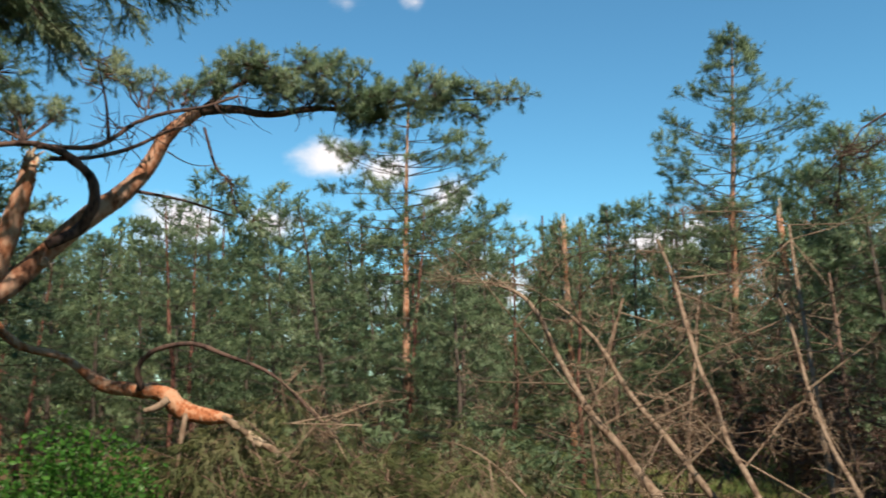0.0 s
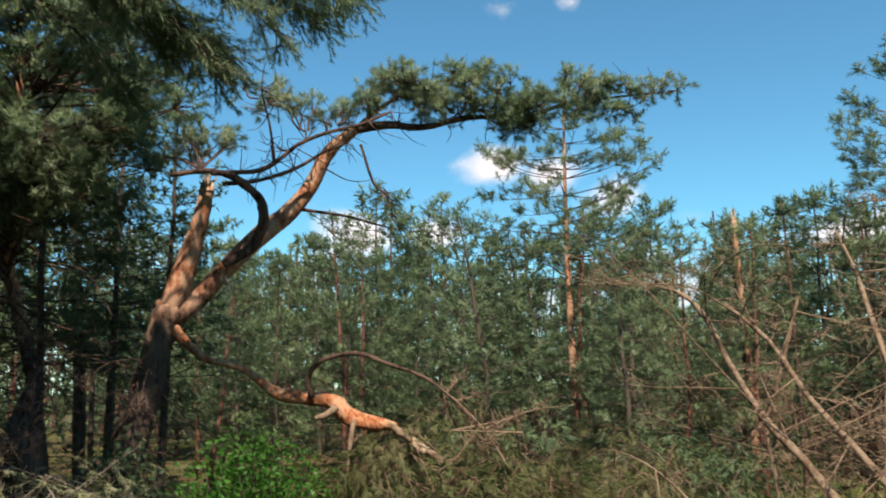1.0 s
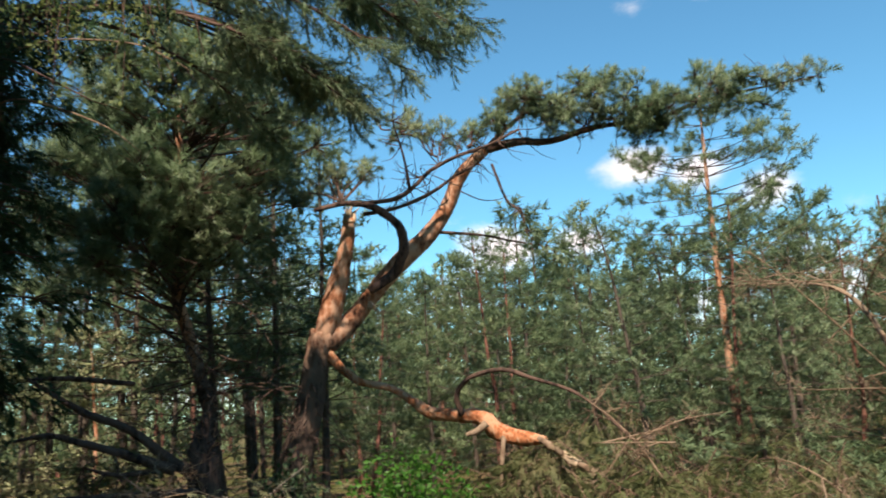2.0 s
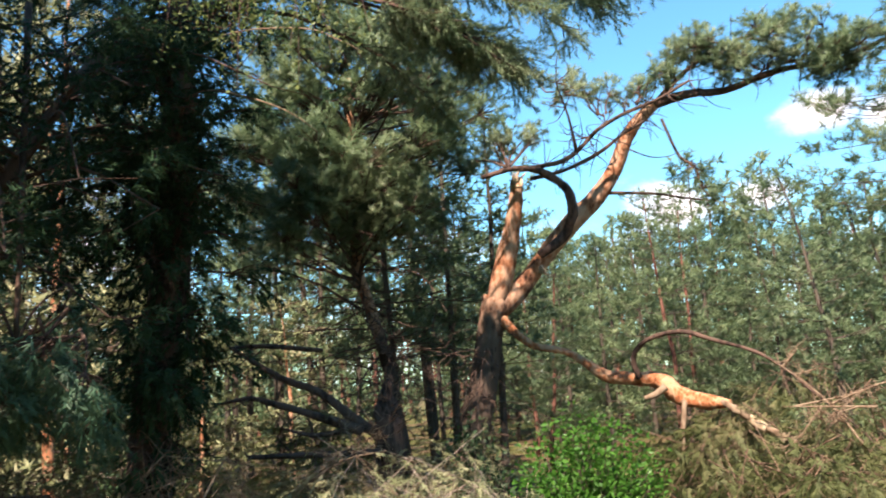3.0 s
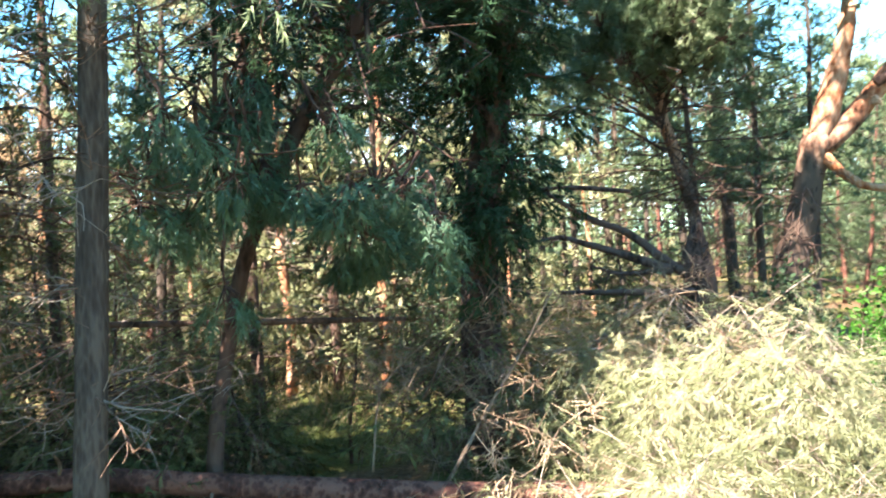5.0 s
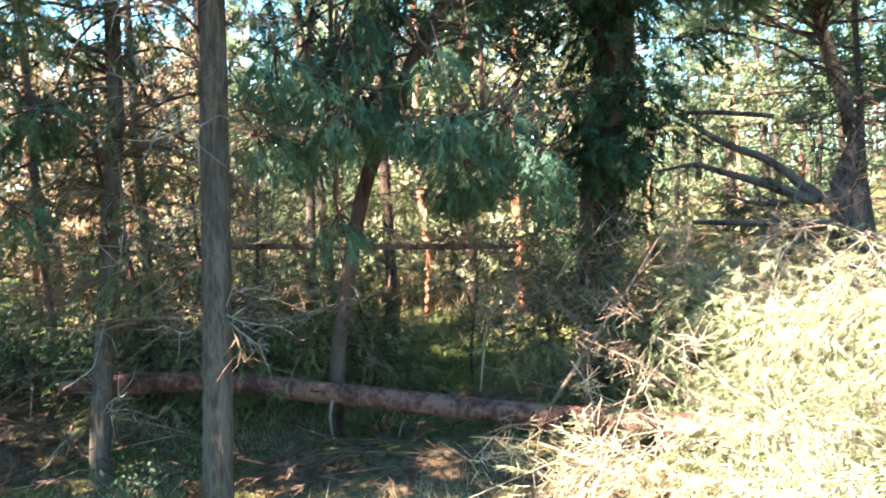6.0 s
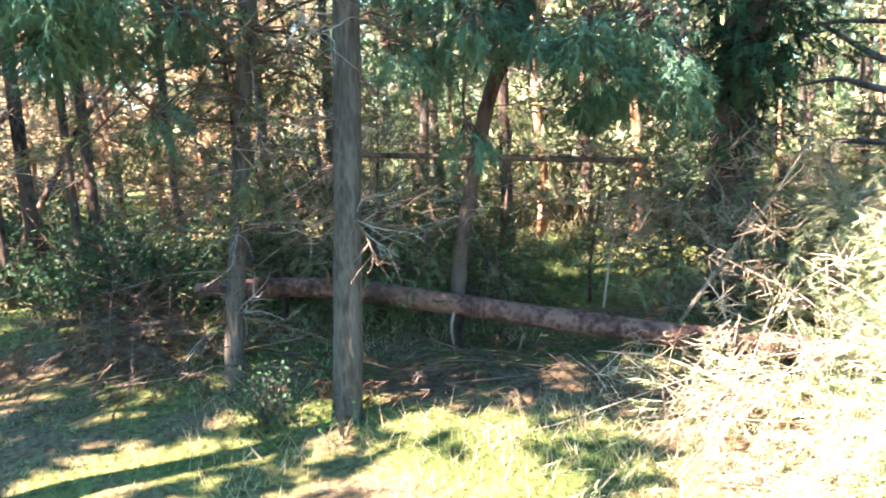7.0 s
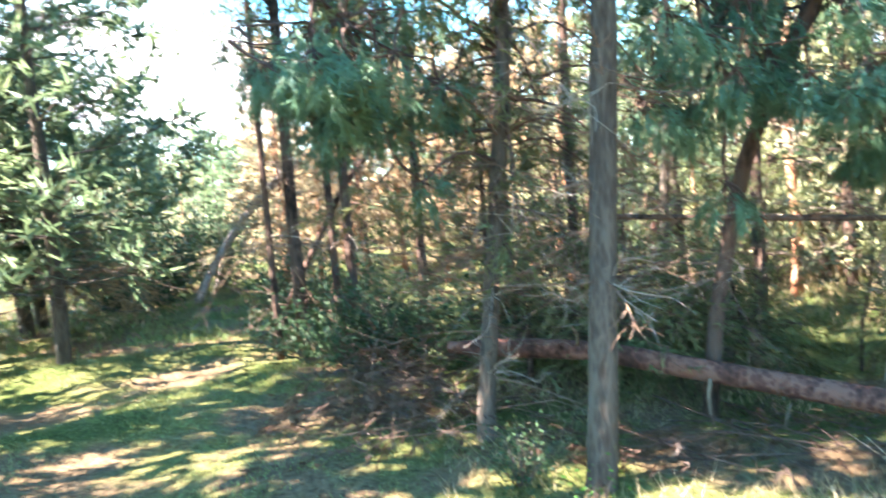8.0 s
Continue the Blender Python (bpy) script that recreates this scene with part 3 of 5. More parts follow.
for x, y, h, a in ((-10.2, -5.55, 6.0, 10), (-11.2, -5.8, 6.5, 100), (-9.3, -5.25, 5.2, 200)):
    stand_pine("young_b", x, y, h, a, "dark bushy pine at the edge of the clearing", "bushy edge pines", squash=1.25)
stand_pine("young_a", -9.4, -6.4, 5.6, 30, "dark pine at the edge of the clearing")
# Pines outside the view, placed so their shadows fall on floor, log and trunks.
pine_kind("shade_pine", 19, BARK_TALL, NEEDLE, tall=8.2, crown_from=3.9, reach=1.9, trunk_r=0.11, whorls=14, bare=2, bend=0.01, needle_w=0.032, needle_len=0.16, fork=3, count=14, plume=0.2, shape=0.5)
stand_pine("shade_pine", -3.1, -3.45, 8.2, 10, "unseen tall pine added to shade the clearing")
stand_pine("shade_pine", -3.7, -5.2, 8.2, 200, "unseen tall pine added to shade the clearing", squash=0.6)
stand_pine("shade_pine", -5.1, -3.7, 8.2, 80, "unseen tall pine added to shade the clearing")
# Extra high crown outside the view, added to throw shade on the drooping pine.
pine_kind("high_shade_pine", 23, BARK_TALL, NEEDLE, tall=12.5, crown_from=8.0, reach=1.0, trunk_r=0.10, whorls=13, bend=0.0, needle_w=0.034, needle_len=0.18, plume=0.22, fork=3, count=13, shape=0.45)
pine_kind("under_pine", 26, BARK_DARK, NEEDLE_OLIVE, tall=2.8, crown_from=0.25, reach=0.85, trunk_r=0.035, whorls=9, bare=6, bend=0.04, shoots=5.0, fork=3, count=15, needle_len=0.08, needle_w=0.0048, plume=0.12)
for x, y, h, a in ((-5.5, 0.25, 2.1, 20), (-5.9, 0.05, 2.7, 110), (-5.6, 0.95, 1.6, 260), (-6.6, 0.75, 2.2, 310), (-5.35, 1.75, 1.35, 40), (-5.2, 2.5, 1.2, 150), (-6.0, 2.1, 1.5, 230), (-5.0, 3.1, 1.25, 330)):
    stand_pine("under_pine", x, y, h, a, "olive young pine in the deep shade of the trunks", "shaded young pines")
stand_pine("high_shade_pine", -2.85, -2.35, 11.9, 30, "unseen high pine added to shade the drooping pine")
stand_pine("shade_pine", 4.9, 3.0, 7.4, 130, "tall pine that shades the dead tangle")
stand_pine("young_b", -8.0, -5.2, 5.6, 140, "dark pine at the edge of the clearing")


# ---- broken pine ----
def clump(wood, green, root, centre, size, count, rng, per=22, length=0.07, width=0.0042, lift=0.5, droop=0.0, shoot=0.1):
    """A cushion of needle shoots on twigs that fan out from one place."""
    root, centre = np.asarray(root, float), np.asarray(centre, float)
    tips = centre + unit(rng.normal(size=(count, 3))) * (size * rng.uniform(0.25, 1.1, (count, 1)) ** 0.6) * [1, 1, 0.75]
    fork = root + (centre - root) * 0.7
    wood.tube([root, (root + fork) / 2 + rng.normal(size=3) * 0.02, fork], [0.011, 0.009, 0.007], 4, cap=False)
    for p in tips[::2]:
        m = fork + (p - fork) * 0.5 + rng.normal(size=3) * 0.025
        wood.tube([fork, m, p], [0.006, 0.004, 0.002], 3, cap=False)
    needles(green, tips, unit(tips - fork) + [0, 0, lift], rng, per, length, width, shoot, 0.65, droop, unit(tips - centre) + [0, 0, 0.3])


def broken_pine():
    rng = np.random.default_rng(3)
    root = thing("broken_pine", -4.32, 6.35, 0, "storm-broken Scots pine with orange bark and arching limb", "pine tree")
    g = Geo()
    g.tube([(-4.36, 6.3, -0.2), (-4.3, 6.36, 0.15), (-4.2, 6.45, 0.62), (-4.1, 6.55, 1.12), (-4.02, 6.62, 1.53), (-3.94, 6.65, 1.91), (-3.88, 6.68, 2.2), (-3.84, 6.7, 2.34)], [0.26, 0.19, 0.155, 0.14, 0.13, 0.125, 0.13, 0.12], 14, 0.10, rng)
    part("trunk", g, BARK_PINE, root, "dark rough lower trunk")
    g = Geo()
    for _ in range(100):
        z = rng.uniform(0.3, 2.1)
        q = np.array([np.interp(z, [0, 2.2], [-4.32, -3.88]), np.interp(z, [0, 2.2], [6.35, 6.68]), z])
        e = unit(rng.normal(size=3) * [1, 1, 0.4] + [0.2, -0.3, -0.1]) * rng.uniform(0.25, 0.75)
        g.tube([q, q + e * 0.5 + rng.normal(size=3) * 0.05, q + e + [0, 0, -0.2]], [0.006, 0.004, 0.002], 4, cap=False)
    tagged(part("twig_spray", g, BARK_DARK, root), kind="stuff")
    g = Geo()
    g.tube([(-3.87, 6.69, 2.18), (-3.79, 6.7, 2.44), (-3.7, 6.71, 2.71), (-3.61, 6.71, 2.98), (-3.53, 6.69, 3.25), (-3.49, 6.66, 3.42)], [0.10, 0.115, 0.105, 0.085, 0.07, 0.06], 13, 0.035, rng)
    snag = part("snag", g, BARK_PINE, root, "snapped orange upright stem")
    for k in range(9):
        g = Geo()
        a = k * 0.7
        b = np.array([-3.49 + 0.04 * math.cos(a), 6.66 + 0.04 * math.sin(a), 3.36])
        h = rng.uniform(0.08, 0.24)
        g.tube([b, b + [0.01 * rng.normal(), 0.01 * rng.normal(), h * 0.6], b + [0.03 * rng.normal(), 0.03 * rng.normal(), h]], [0.026, 0.018, 0.003], 4)
        part("splinter", g, WOOD_PALE, snag, "pale torn wood at the break")
    g = Geo()
    g.tube([(-3.85, 6.7, 2.2), (-3.66, 6.86, 2.41), (-3.52, 6.99, 2.62), (-3.33, 7.09, 2.86), (-3.13, 7.18, 3.08), (-2.94, 7.3, 3.27), (-2.76, 7.39, 3.54), (-2.63, 7.44, 3.83), (-2.5, 7.48, 4.0), (-2.33, 7.53, 4.13)], [0.11, 0.10, 0.085, 0.09, 0.1, 0.09, 0.075, 0.07, 0.06, 0.05], 13, 0.035, rng)
    limb = part("limb", g, BARK_PINE, root, "thick arching orange limb")
    g = Geo()
    for _ in range(4):
        g.tube([(-3.5, 6.95, 2.56), (-3.44, 6.93, 2.57 + 0.03 * rng.normal()), (-3.38 + 0.04 * rng.normal(), 6.9, 2.55 + 0.04 * rng.normal())], [0.03, 0.02, 0.004], 5)
    part("torn_bark", g, WOOD_PALE, limb, "torn pale bark strip")
    dark = [(-3.32, 6.69, 2.68), (-3.13, 6.76, 2.83), (-3.0, 6.79, 3.0), (-2.97, 6.77, 3.19), (-3.02, 6.71, 3.33), (-3.17, 6.6, 3.44), (-3.33, 6.5, 3.49), (-3.49, 6.41, 3.5), (-3.67, 6.32, 3.45)]
    b1 = [(-3.36, 6.49, 3.49), (-3.09, 6.69, 3.53), (-2.9, 6.82, 3.63), (-2.7, 6.9, 3.84), (-2.47, 7.02, 3.98), (-2.22, 7.15, 4.06), (-1.9, 7.3, 4.2)]
    b2 = [(-3.28, 6.56, 3.4), (-3.01, 6.77, 3.45), (-2.77, 6.92, 3.57), (-2.51, 7.06, 3.75), (-2.3, 7.18, 3.89)]
    b3 = [(-2.33, 7.53, 4.13), (-2.03, 7.67, 4.17), (-1.71, 7.81, 4.21), (-1.33, 7.93, 4.28), (-1.01, 8.03, 4.33), (-0.59, 8.14, 4.33), (-0.21, 8.19, 4.45), (0.29, 8.25, 4.46), (0.76, 8.3, 4.5)]
    b4 = [(-2.89, 6.8, 3.63), (-2.9, 6.7, 3.92), (-2.92, 6.56, 4.26)]
    b5 = [(-2.33, 7.53, 4.13), (-2.04, 7.58, 4.36), (-1.62, 7.65, 4.57), (-1.18, 7.74, 4.66)]
    lines, boughs = [], []
    for pts, r in ((dark, (0.046, 0.05, 0.044, 0.026, 0.018)), (b1, (0.024, 0.021, 0.017, 0.011)), (b2, (0.02, 0.017, 0.011)), (b3, (0.05, 0.036, 0.028, 0.018, 0.008)), (b4, (0.018, 0.012, 0.005)), (b5, (0.03, 0.02, 0.008))):
        g = Geo()
        bent = np.array(pts)
        bent[1:-1] += rng.normal(size=bent[1:-1].shape) * 0.022
        lines.append(g.tube(bent, r, 9, 0.10, rng))
        boughs.append(part("bough", g, BARK_DARK, root))
    g = Geo()
    g.tube([(-2.84, 7.36, 3.3), (-2.43, 7.46, 3.23), (-2.15, 7.49, 3.14), (-1.91, 7.51, 3.07)], [0.018, 0.012, 0.01, 0.006], 6)
    g.tube([(-2.27, 7.5, 3.96), (-2.16, 7.56, 3.57), (-2.02, 7.56, 3.43), (-1.97, 7.55, 3.19), (-1.77, 7.57, 2.97)], [0.014, 0.014, 0.01, 0.008, 0.005], 6)
    g.tube([(-2.62, 7.44, 3.72), (-2.42, 7.46, 3.6), (-2.25, 7.48, 3.57), (-2.1, 7.5, 3.6)], [0.008, 0.006, 0.004, 0.003], 5)
    part("hanging_twig", g, BARK_DARK, root, "thin snapped twigs hanging down")
    twigs, green = Geo(), Geo()
    every = np.concatenate(lines[1:])
    puffs = [(-3.02, 6.9, 4.28, 0.22), (-2.79, 7.05, 4.22, 0.2), (-2.5, 7.2, 4.23, 0.2), (-2.16, 7.4, 4.42, 0.26), (-1.87, 7.5, 4.53, 0.26), (-1.62, 7.6, 4.45, 0.27), (-1.39, 7.6, 4.58, 0.24), (-1.13, 7.7, 4.6, 0.25), (-0.96, 7.8, 4.42, 0.3), (-0.71, 7.9, 4.4, 0.27), (-0.56, 7.95, 4.28, 0.27), (-0.72, 7.95, 4.12, 0.25)]
    puffs += [(-0.26, 8.0, 4.48, 0.22), (-0.04, 8.05, 4.4, 0.22), (0.13, 8.1, 4.52, 0.17), (0.37, 8.2, 4.5, 0.2), (0.28, 8.2, 4.25, 0.2), (0.58, 8.28, 4.42, 0.15), (0.78, 8.3, 4.52, 0.14), (-1.3, 7.8, 4.35, 0.25), (-1.75, 7.7, 4.36, 0.25)]
    for *c, s in puffs:
        near = every[np.argmin(((every - c) ** 2).sum(1))]
        for _ in range(max(2, int(110 * s * s))):
            q = np.array(c) + rng.normal(size=3) * s * [0.5, 0.5, 0.36]
            puff(twigs, green, near + (q - near) * 0.3, q, rng.uniform(0.12, 0.2), rng, 16, 34, 0.08, 0.0027)
    for *c, s in ((-3.57, 6.7, 3.9, 0.26), (-3.32, 6.85, 3.88, 0.2), (-3.78, 6.6, 3.85, 0.23)):
        for _ in range(3):
            q = np.array(c) + rng.normal(size=3) * s * [0.5, 0.5, 0.36]
            puff(twigs, green, (-3.45, 6.45, 3.52), q, rng.uniform(0.12, 0.2), rng, 16, 34, 0.08, 0.0027)
    for *c, s in ((-2.01, 7.52, 3.39, 0.10), (-1.95, 7.55, 3.19, 0.12), (-1.79, 7.58, 3.0, 0.15), (-1.7, 7.6, 2.9, 0.12)):
        clump(twigs, green, (c[0] - 0.03, c[1], c[2] + 0.1), c, s, 26, rng, lift=-0.4, droop=0.4)
    for line in lines[1:]:
        for p in line[2::2]:
            for _ in range(6):
                q = p + unit(rng.normal(size=3) + [0, 0, 0.5]) * rng.uniform(0.12, 0.4)
                twigs.tube([p, (p + q) / 2 + rng.normal(size=3) * 0.04, q], [0.006, 0.004, 0.002], 4, cap=False)
    tagged(part("twig_spray", twigs, BARK_DARK, root), kind="stuff")
    part("crown", green, NEEDLE, root, "long cushion of green pine needles")
    # the split limb that hangs to the ground
    g = Geo()
    g.tube([(-3.86, 6.7, 2.2), (-3.71, 6.7, 2.02), (-3.5, 6.74, 1.84), (-3.21, 6.81, 1.76), (-3.02, 6.82, 1.64), (-2.83, 6.83, 1.51), (-2.59, 6.84, 1.47), (-2.36, 6.86, 1.44), (-2.16, 6.84, 1.29), (-1.93, 6.83, 1.24), (-1.75, 6.81, 1.22)], [0.06, 0.045, 0.035, 0.03, 0.04, 0.055, 0.06, 0.07, 0.075, 0.065, 0.03], 11, 0.09, rng)
    low = part("split_limb", g, BARK_SPLIT, root, "torn orange limb bent down to the brush")
    g = Geo()
    g.tube([(-2.25, 6.72, 1.39), (-2.33, 6.68, 1.33), (-2.42, 6.64, 1.3)], [0.035, 0.03, 0.02], 7)
    g.tube([(-2.12, 6.78, 1.27), (-2.14, 6.73, 1.05), (-2.16, 6.7, 0.8)], [0.024, 0.02, 0.012], 7, 0.1, rng)
    part("stub", g, WOOD_TAN, low)
    for p, q, r in (((-1.82, 6.8, 1.24), (-1.60, 6.79, 1.09), 0.035), ((-1.62, 6.79, 1.11), (-1.47, 6.75, 1.01), 0.042), ((-1.49, 6.75, 1.02), (-1.33, 6.72, 0.93), 0.034)):
        g = Geo()
        p, q = np.array(p), np.array(q)
        g.tube([p, (p + q) / 2 + rng.normal(size=3) * 0.008, q], [r * 0.7, r, r * 0.85], 8, 0.14, rng)
        part("broken_end", g, WOOD_TAN if r < 0.04 else WOOD_STRAW, low, "pale cracked end of the limb")
    g = Geo()
    g.tube([(-2.48, 6.72, 1.47), (-2.49, 6.66, 1.65), (-2.34, 6.62, 1.79), (-2.04, 6.62, 1.84), (-1.79, 6.65, 1.75), (-1.48, 6.68, 1.63), (-1.27, 6.68, 1.48), (-1.03, 6.67, 1.24), (-0.77, 6.64, 0.98), (-0.55, 6.6, 0.7)], [0.026, 0.024, 0.021, 0.02, 0.017, 0.015, 0.012, 0.009, 0.007, 0.004], 8, 0.14, rng)
    part("arched_branch", g, BARK_DARK, low, "dark arched side branch")
    return root


broken_pine()


# ---- snapped stems, small spruce ----
def snapped_stem(x, y, tall, r, top, label):
    rng = np.random.default_rng(int(abs(x * 100)))
    root = thing("snapped_pine", x, y, 0, label, "pine tree", "snapped pine stems")
    g = Geo()
    g.tube([(x, y, -0.2), (x + 0.02, y, tall * 0.5), (x + top * 0.7, y, tall * 0.8), (x + top, y, tall)], [r * 1.2, r, r * 0.9, r * 0.8], 9, 0.04, rng)
    part("trunk", g, BARK_ORANGE, root)
    for k in range(6):
        g = Geo()
        b = np.array([x + top + r * 0.5 * math.cos(k), y + r * 0.5 * math.sin(k), tall - 0.05])
        g.tube([b, b + [0.0, 0.0, rng.uniform(0.05, 0.3)]], [r * 0.4, 0.004], 4)
        part("splinter", g, WOOD_PALE, root)
    for k in range(5):
        g = Geo()
        z = rng.uniform(0.5, 0.95) * tall
        d = unit([rng.normal(), rng.normal(), 0.1])
        p = np.array([x + top * z / tall, y, z])
        g.tube([p, p + d * 0.4, p + d * 0.8 + [0, 0, -0.1]], [0.02, 0.014, 0.006], 4)
        part("dead_branch", g, WOOD_DEAD, root)


snapped_stem(2.12, 13.33, 4.03, 0.048, -0.03, "snapped pine stem with torn pale top")
snapped_stem(5.0, 11.4, 3.79, 0.055, -0.08, "snapped pine stem standing among dead branches")

pine_kind("spruce", 31, BARK_DARK, NEEDLE_DARK, tall=5.8, crown_from=0.4, reach=1.1, trunk_r=0.07, whorls=22, bend=0.0, top_reach=0.08, needle_len=0.08, droop=0.05, fork=2, plume=0.12, shape=1.0)
stand_pine("spruce", 2.6, 12.2, 4.05, 0, "small dark spruce behind the thicket", name="spruce_tree")


# ---- dead tangle ----
def dead_tree(main, radii, seed, twigs, label, reach=0.9, wood=WOOD_TAN, name="dead_tree", group="dead leaning trees", bias=(0, 0, 0.05), curl=0.55, fine=WOOD_TAN, slim=0.8):
    """A bare leaning stem with crooked branches that fork into curled twigs."""
    rng = np.random.default_rng(seed)
    root = thing(name, *main[-1][:2], 0, label, "dead tree", group)
    g = Geo()
    main = np.array(main)
    main[1:-1] += rng.normal(size=main[1:-1].shape) * 0.008
    line = g.tube(main, [0.66 * r for r in radii], 8, 0.09, rng)
    stem = part("stem", g, wood, root)
    for k in range(twigs):
        g = Geo()
        p = line[int(len(line) * 0.92 * rng.uniform(0.02, 1) ** 1.15)]
        d = rng.normal(size=3) + np.asarray(bias)
        d[2] = min(d[2], 0.55)
        d = unit(d)
        l = reach * rng.uniform(0.4, 1.1)
        bow = rng.normal(size=3) * l * curl * [1, 1, 0.8]
        pts = [p, p + d * l * 0.3 + bow * 0.45, p + d * l * 0.6 + bow * 0.9, p + d * l * 0.82 + bow, p + d * l * 0.95 + bow * 0.75 - [0, 0, 0.28 * l]]
        pts = [np.array([*q[:2], min(q[2], main[0][2] + 0.12)]) for q in pts]
        c = g.tube(pts, [0.009 * slim, 0.007 * slim, 0.005 * slim, 0.0025 * slim], 5, 0.05, rng, cap=False)
        stick = part("branch", g, (wood, fine, fine)[k % 3], root)
        g = Geo()
        for _ in range(10):
            q = c[rng.integers(2, len(c))]
            e = unit(d * 0.6 + rng.normal(size=3) * [1, 1, 0.85]) * l * rng.uniform(0.12, 0.38)
            f = rng.normal(size=3) * 0.065 * min(1.0, l)
            e[2] = min(e[2], main[0][2] + 0.2 - q[2])
            s = g.tube([q, q + e * 0.45 + f, q + e * 0.9 + f * 0.6, q + e * 0.8 - f * 1.4], [0.0045 * slim, 0.0036 * slim, 0.003 * slim, 0.002 * slim], 3, cap=False)
            for _ in range(2):
                q2 = s[rng.integers(1, len(s))]
                g.tube([q2, q2 + unit(e + rng.normal(size=3) * 0.1) * 0.1 + rng.normal(size=3) * 0.03], [0.003, 0.0015], 3, cap=False)
        spray(g, stick, (wood, fine, fine)[k % 3])
    return root


dead_tree([(0.55, 7.48, 2.38), (0.76, 7.47, 2.29), (0.89, 7.23, 2.04), (0.99, 6.98, 1.74), (1.09, 6.71, 1.46), (1.16, 6.43, 1.24), (1.33, 6.13, 0.99), (1.49, 5.8, 0.7), (1.9, 5.0, 0.0)], [0.012, 0.03, 0.034, 0.036, 0.038, 0.05, 0.045, 0.05, 0.055], 41, 20, "bare leaning dead pine stem with curled twigs", bias=(0.2, 0, -0.15))
dead_tree([(1.08, 7.44, 2.2), (1.35, 7.04, 1.83), (1.5, 6.63, 1.42), (1.66, 6.19, 1.1), (1.85, 5.7, 0.71), (2.2, 4.9, 0.0)], [0.02, 0.03, 0.034, 0.036, 0.04, 0.045], 42, 15, "bare leaning dead pine stem with curled twigs")
dead_tree([(1.98, 7.2, 2.75), (2.01, 6.89, 2.36), (2.0, 6.58, 1.97), (1.99, 6.25, 1.58), (1.97, 5.9, 1.35), (1.93, 5.54, 1.08), (1.94, 5.14, 0.8), (2.0, 4.2, 0.0)], [0.018, 0.026, 0.03, 0.03, 0.028, 0.028, 0.03, 0.035], 43, 14, "bare leaning dead pine stem with curled twigs")
dead_tree([(2.7, 6.43, 2.17), (2.64, 6.07, 1.84), (2.56, 5.7, 1.42), (2.5, 5.3, 1.07), (2.46, 4.86, 0.79), (2.4, 4.0, 0.0)], [0.014, 0.02, 0.022, 0.024, 0.026, 0.03], 44, 13, "bare leaning dead pine stem with curled twigs")
dead_tree([(1.56, 6.85, 2.19), (1.46, 6.89, 1.82), (1.32, 6.92, 1.41), (1.24, 6.93, 1.18), (1.3, 6.9, 0.5), (1.32, 6.9, 0.0)], [0.014, 0.02, 0.022, 0.024, 0.03, 0.034], 45, 10, "bare leaning dead pine stem with curled twigs")
dead_tree([(3.5, 7.9, 3.0), (3.4, 7.6, 2.5), (3.3, 7.3, 1.9), (3.2, 6.9, 1.0), (3.1, 6.5, 0.0)], [0.015, 0.025, 0.03, 0.035, 0.04], 46, 13, "bare dead pine with a dense tangle of twigs", 1.2)
dead_tree([(2.9, 9.0, 2.4), (2.7, 8.6, 1.7), (2.5, 8.3, 0.9), (2.4, 8.0, 0.0)], [0.015, 0.025, 0.03, 0.04], 47, 9, "bare dead pine with a dense tangle of twigs", 1.2)
dead_tree([(4.2, 8.6, 2.6), (4.1, 8.3, 1.8), (4.0, 8.0, 0.9), (4.0, 7.8, 0.0)], [0.015, 0.025, 0.03, 0.04], 49, 13, "bare dead pine with a dense tangle of twigs", 1.3, WOOD_DEAD)

dead_tree([(2.30, 4.68, 2.70), (2.44, 4.6, 2.86), (2.62, 4.5, 3.03), (3.4, 3.95, 3.3), (4.85, 3.05, 3.6)], [0.004, 0.008, 0.011, 0.02, 0.03], 50, 8, "dark dead bough that reaches out over the tangle", 0.3, BARK_DARK, "dead_bough", "dead boughs of the shading pine", (-0.4, 0.2, -0.4), fine=BARK_DARK, slim=0.6)


# dry boughs caught in the heap
for line, seed in (([(-1.32, 6.47, 1.56), (-1.07, 6.41, 1.36), (-0.86, 6.33, 1.14), (-0.73, 6.23, 0.94)], 207), ([(-0.26, 6.89, 1.37), (-0.56, 6.67, 1.35), (-0.77, 6.5, 1.28), (-0.91, 6.33, 1.21)], 208), ([(-1.24, 6.27, 1.21), (-0.97, 6.32, 1.21), (-0.62, 6.36, 1.18)], 209), ([(0.0, 6.28, 1.06), (0.2, 6.17, 1.01), (0.4, 6.05, 0.87), (0.58, 5.81, 0.71)], 210)):
    dead_tree(line, [0.004, 0.008, 0.011, 0.013], seed, 3, "dry orange-brown bough caught in the heap", 0.4, WOOD_TAN, "dead_bough", "dead boughs in the heap", (0.2, -0.1, -0.5))


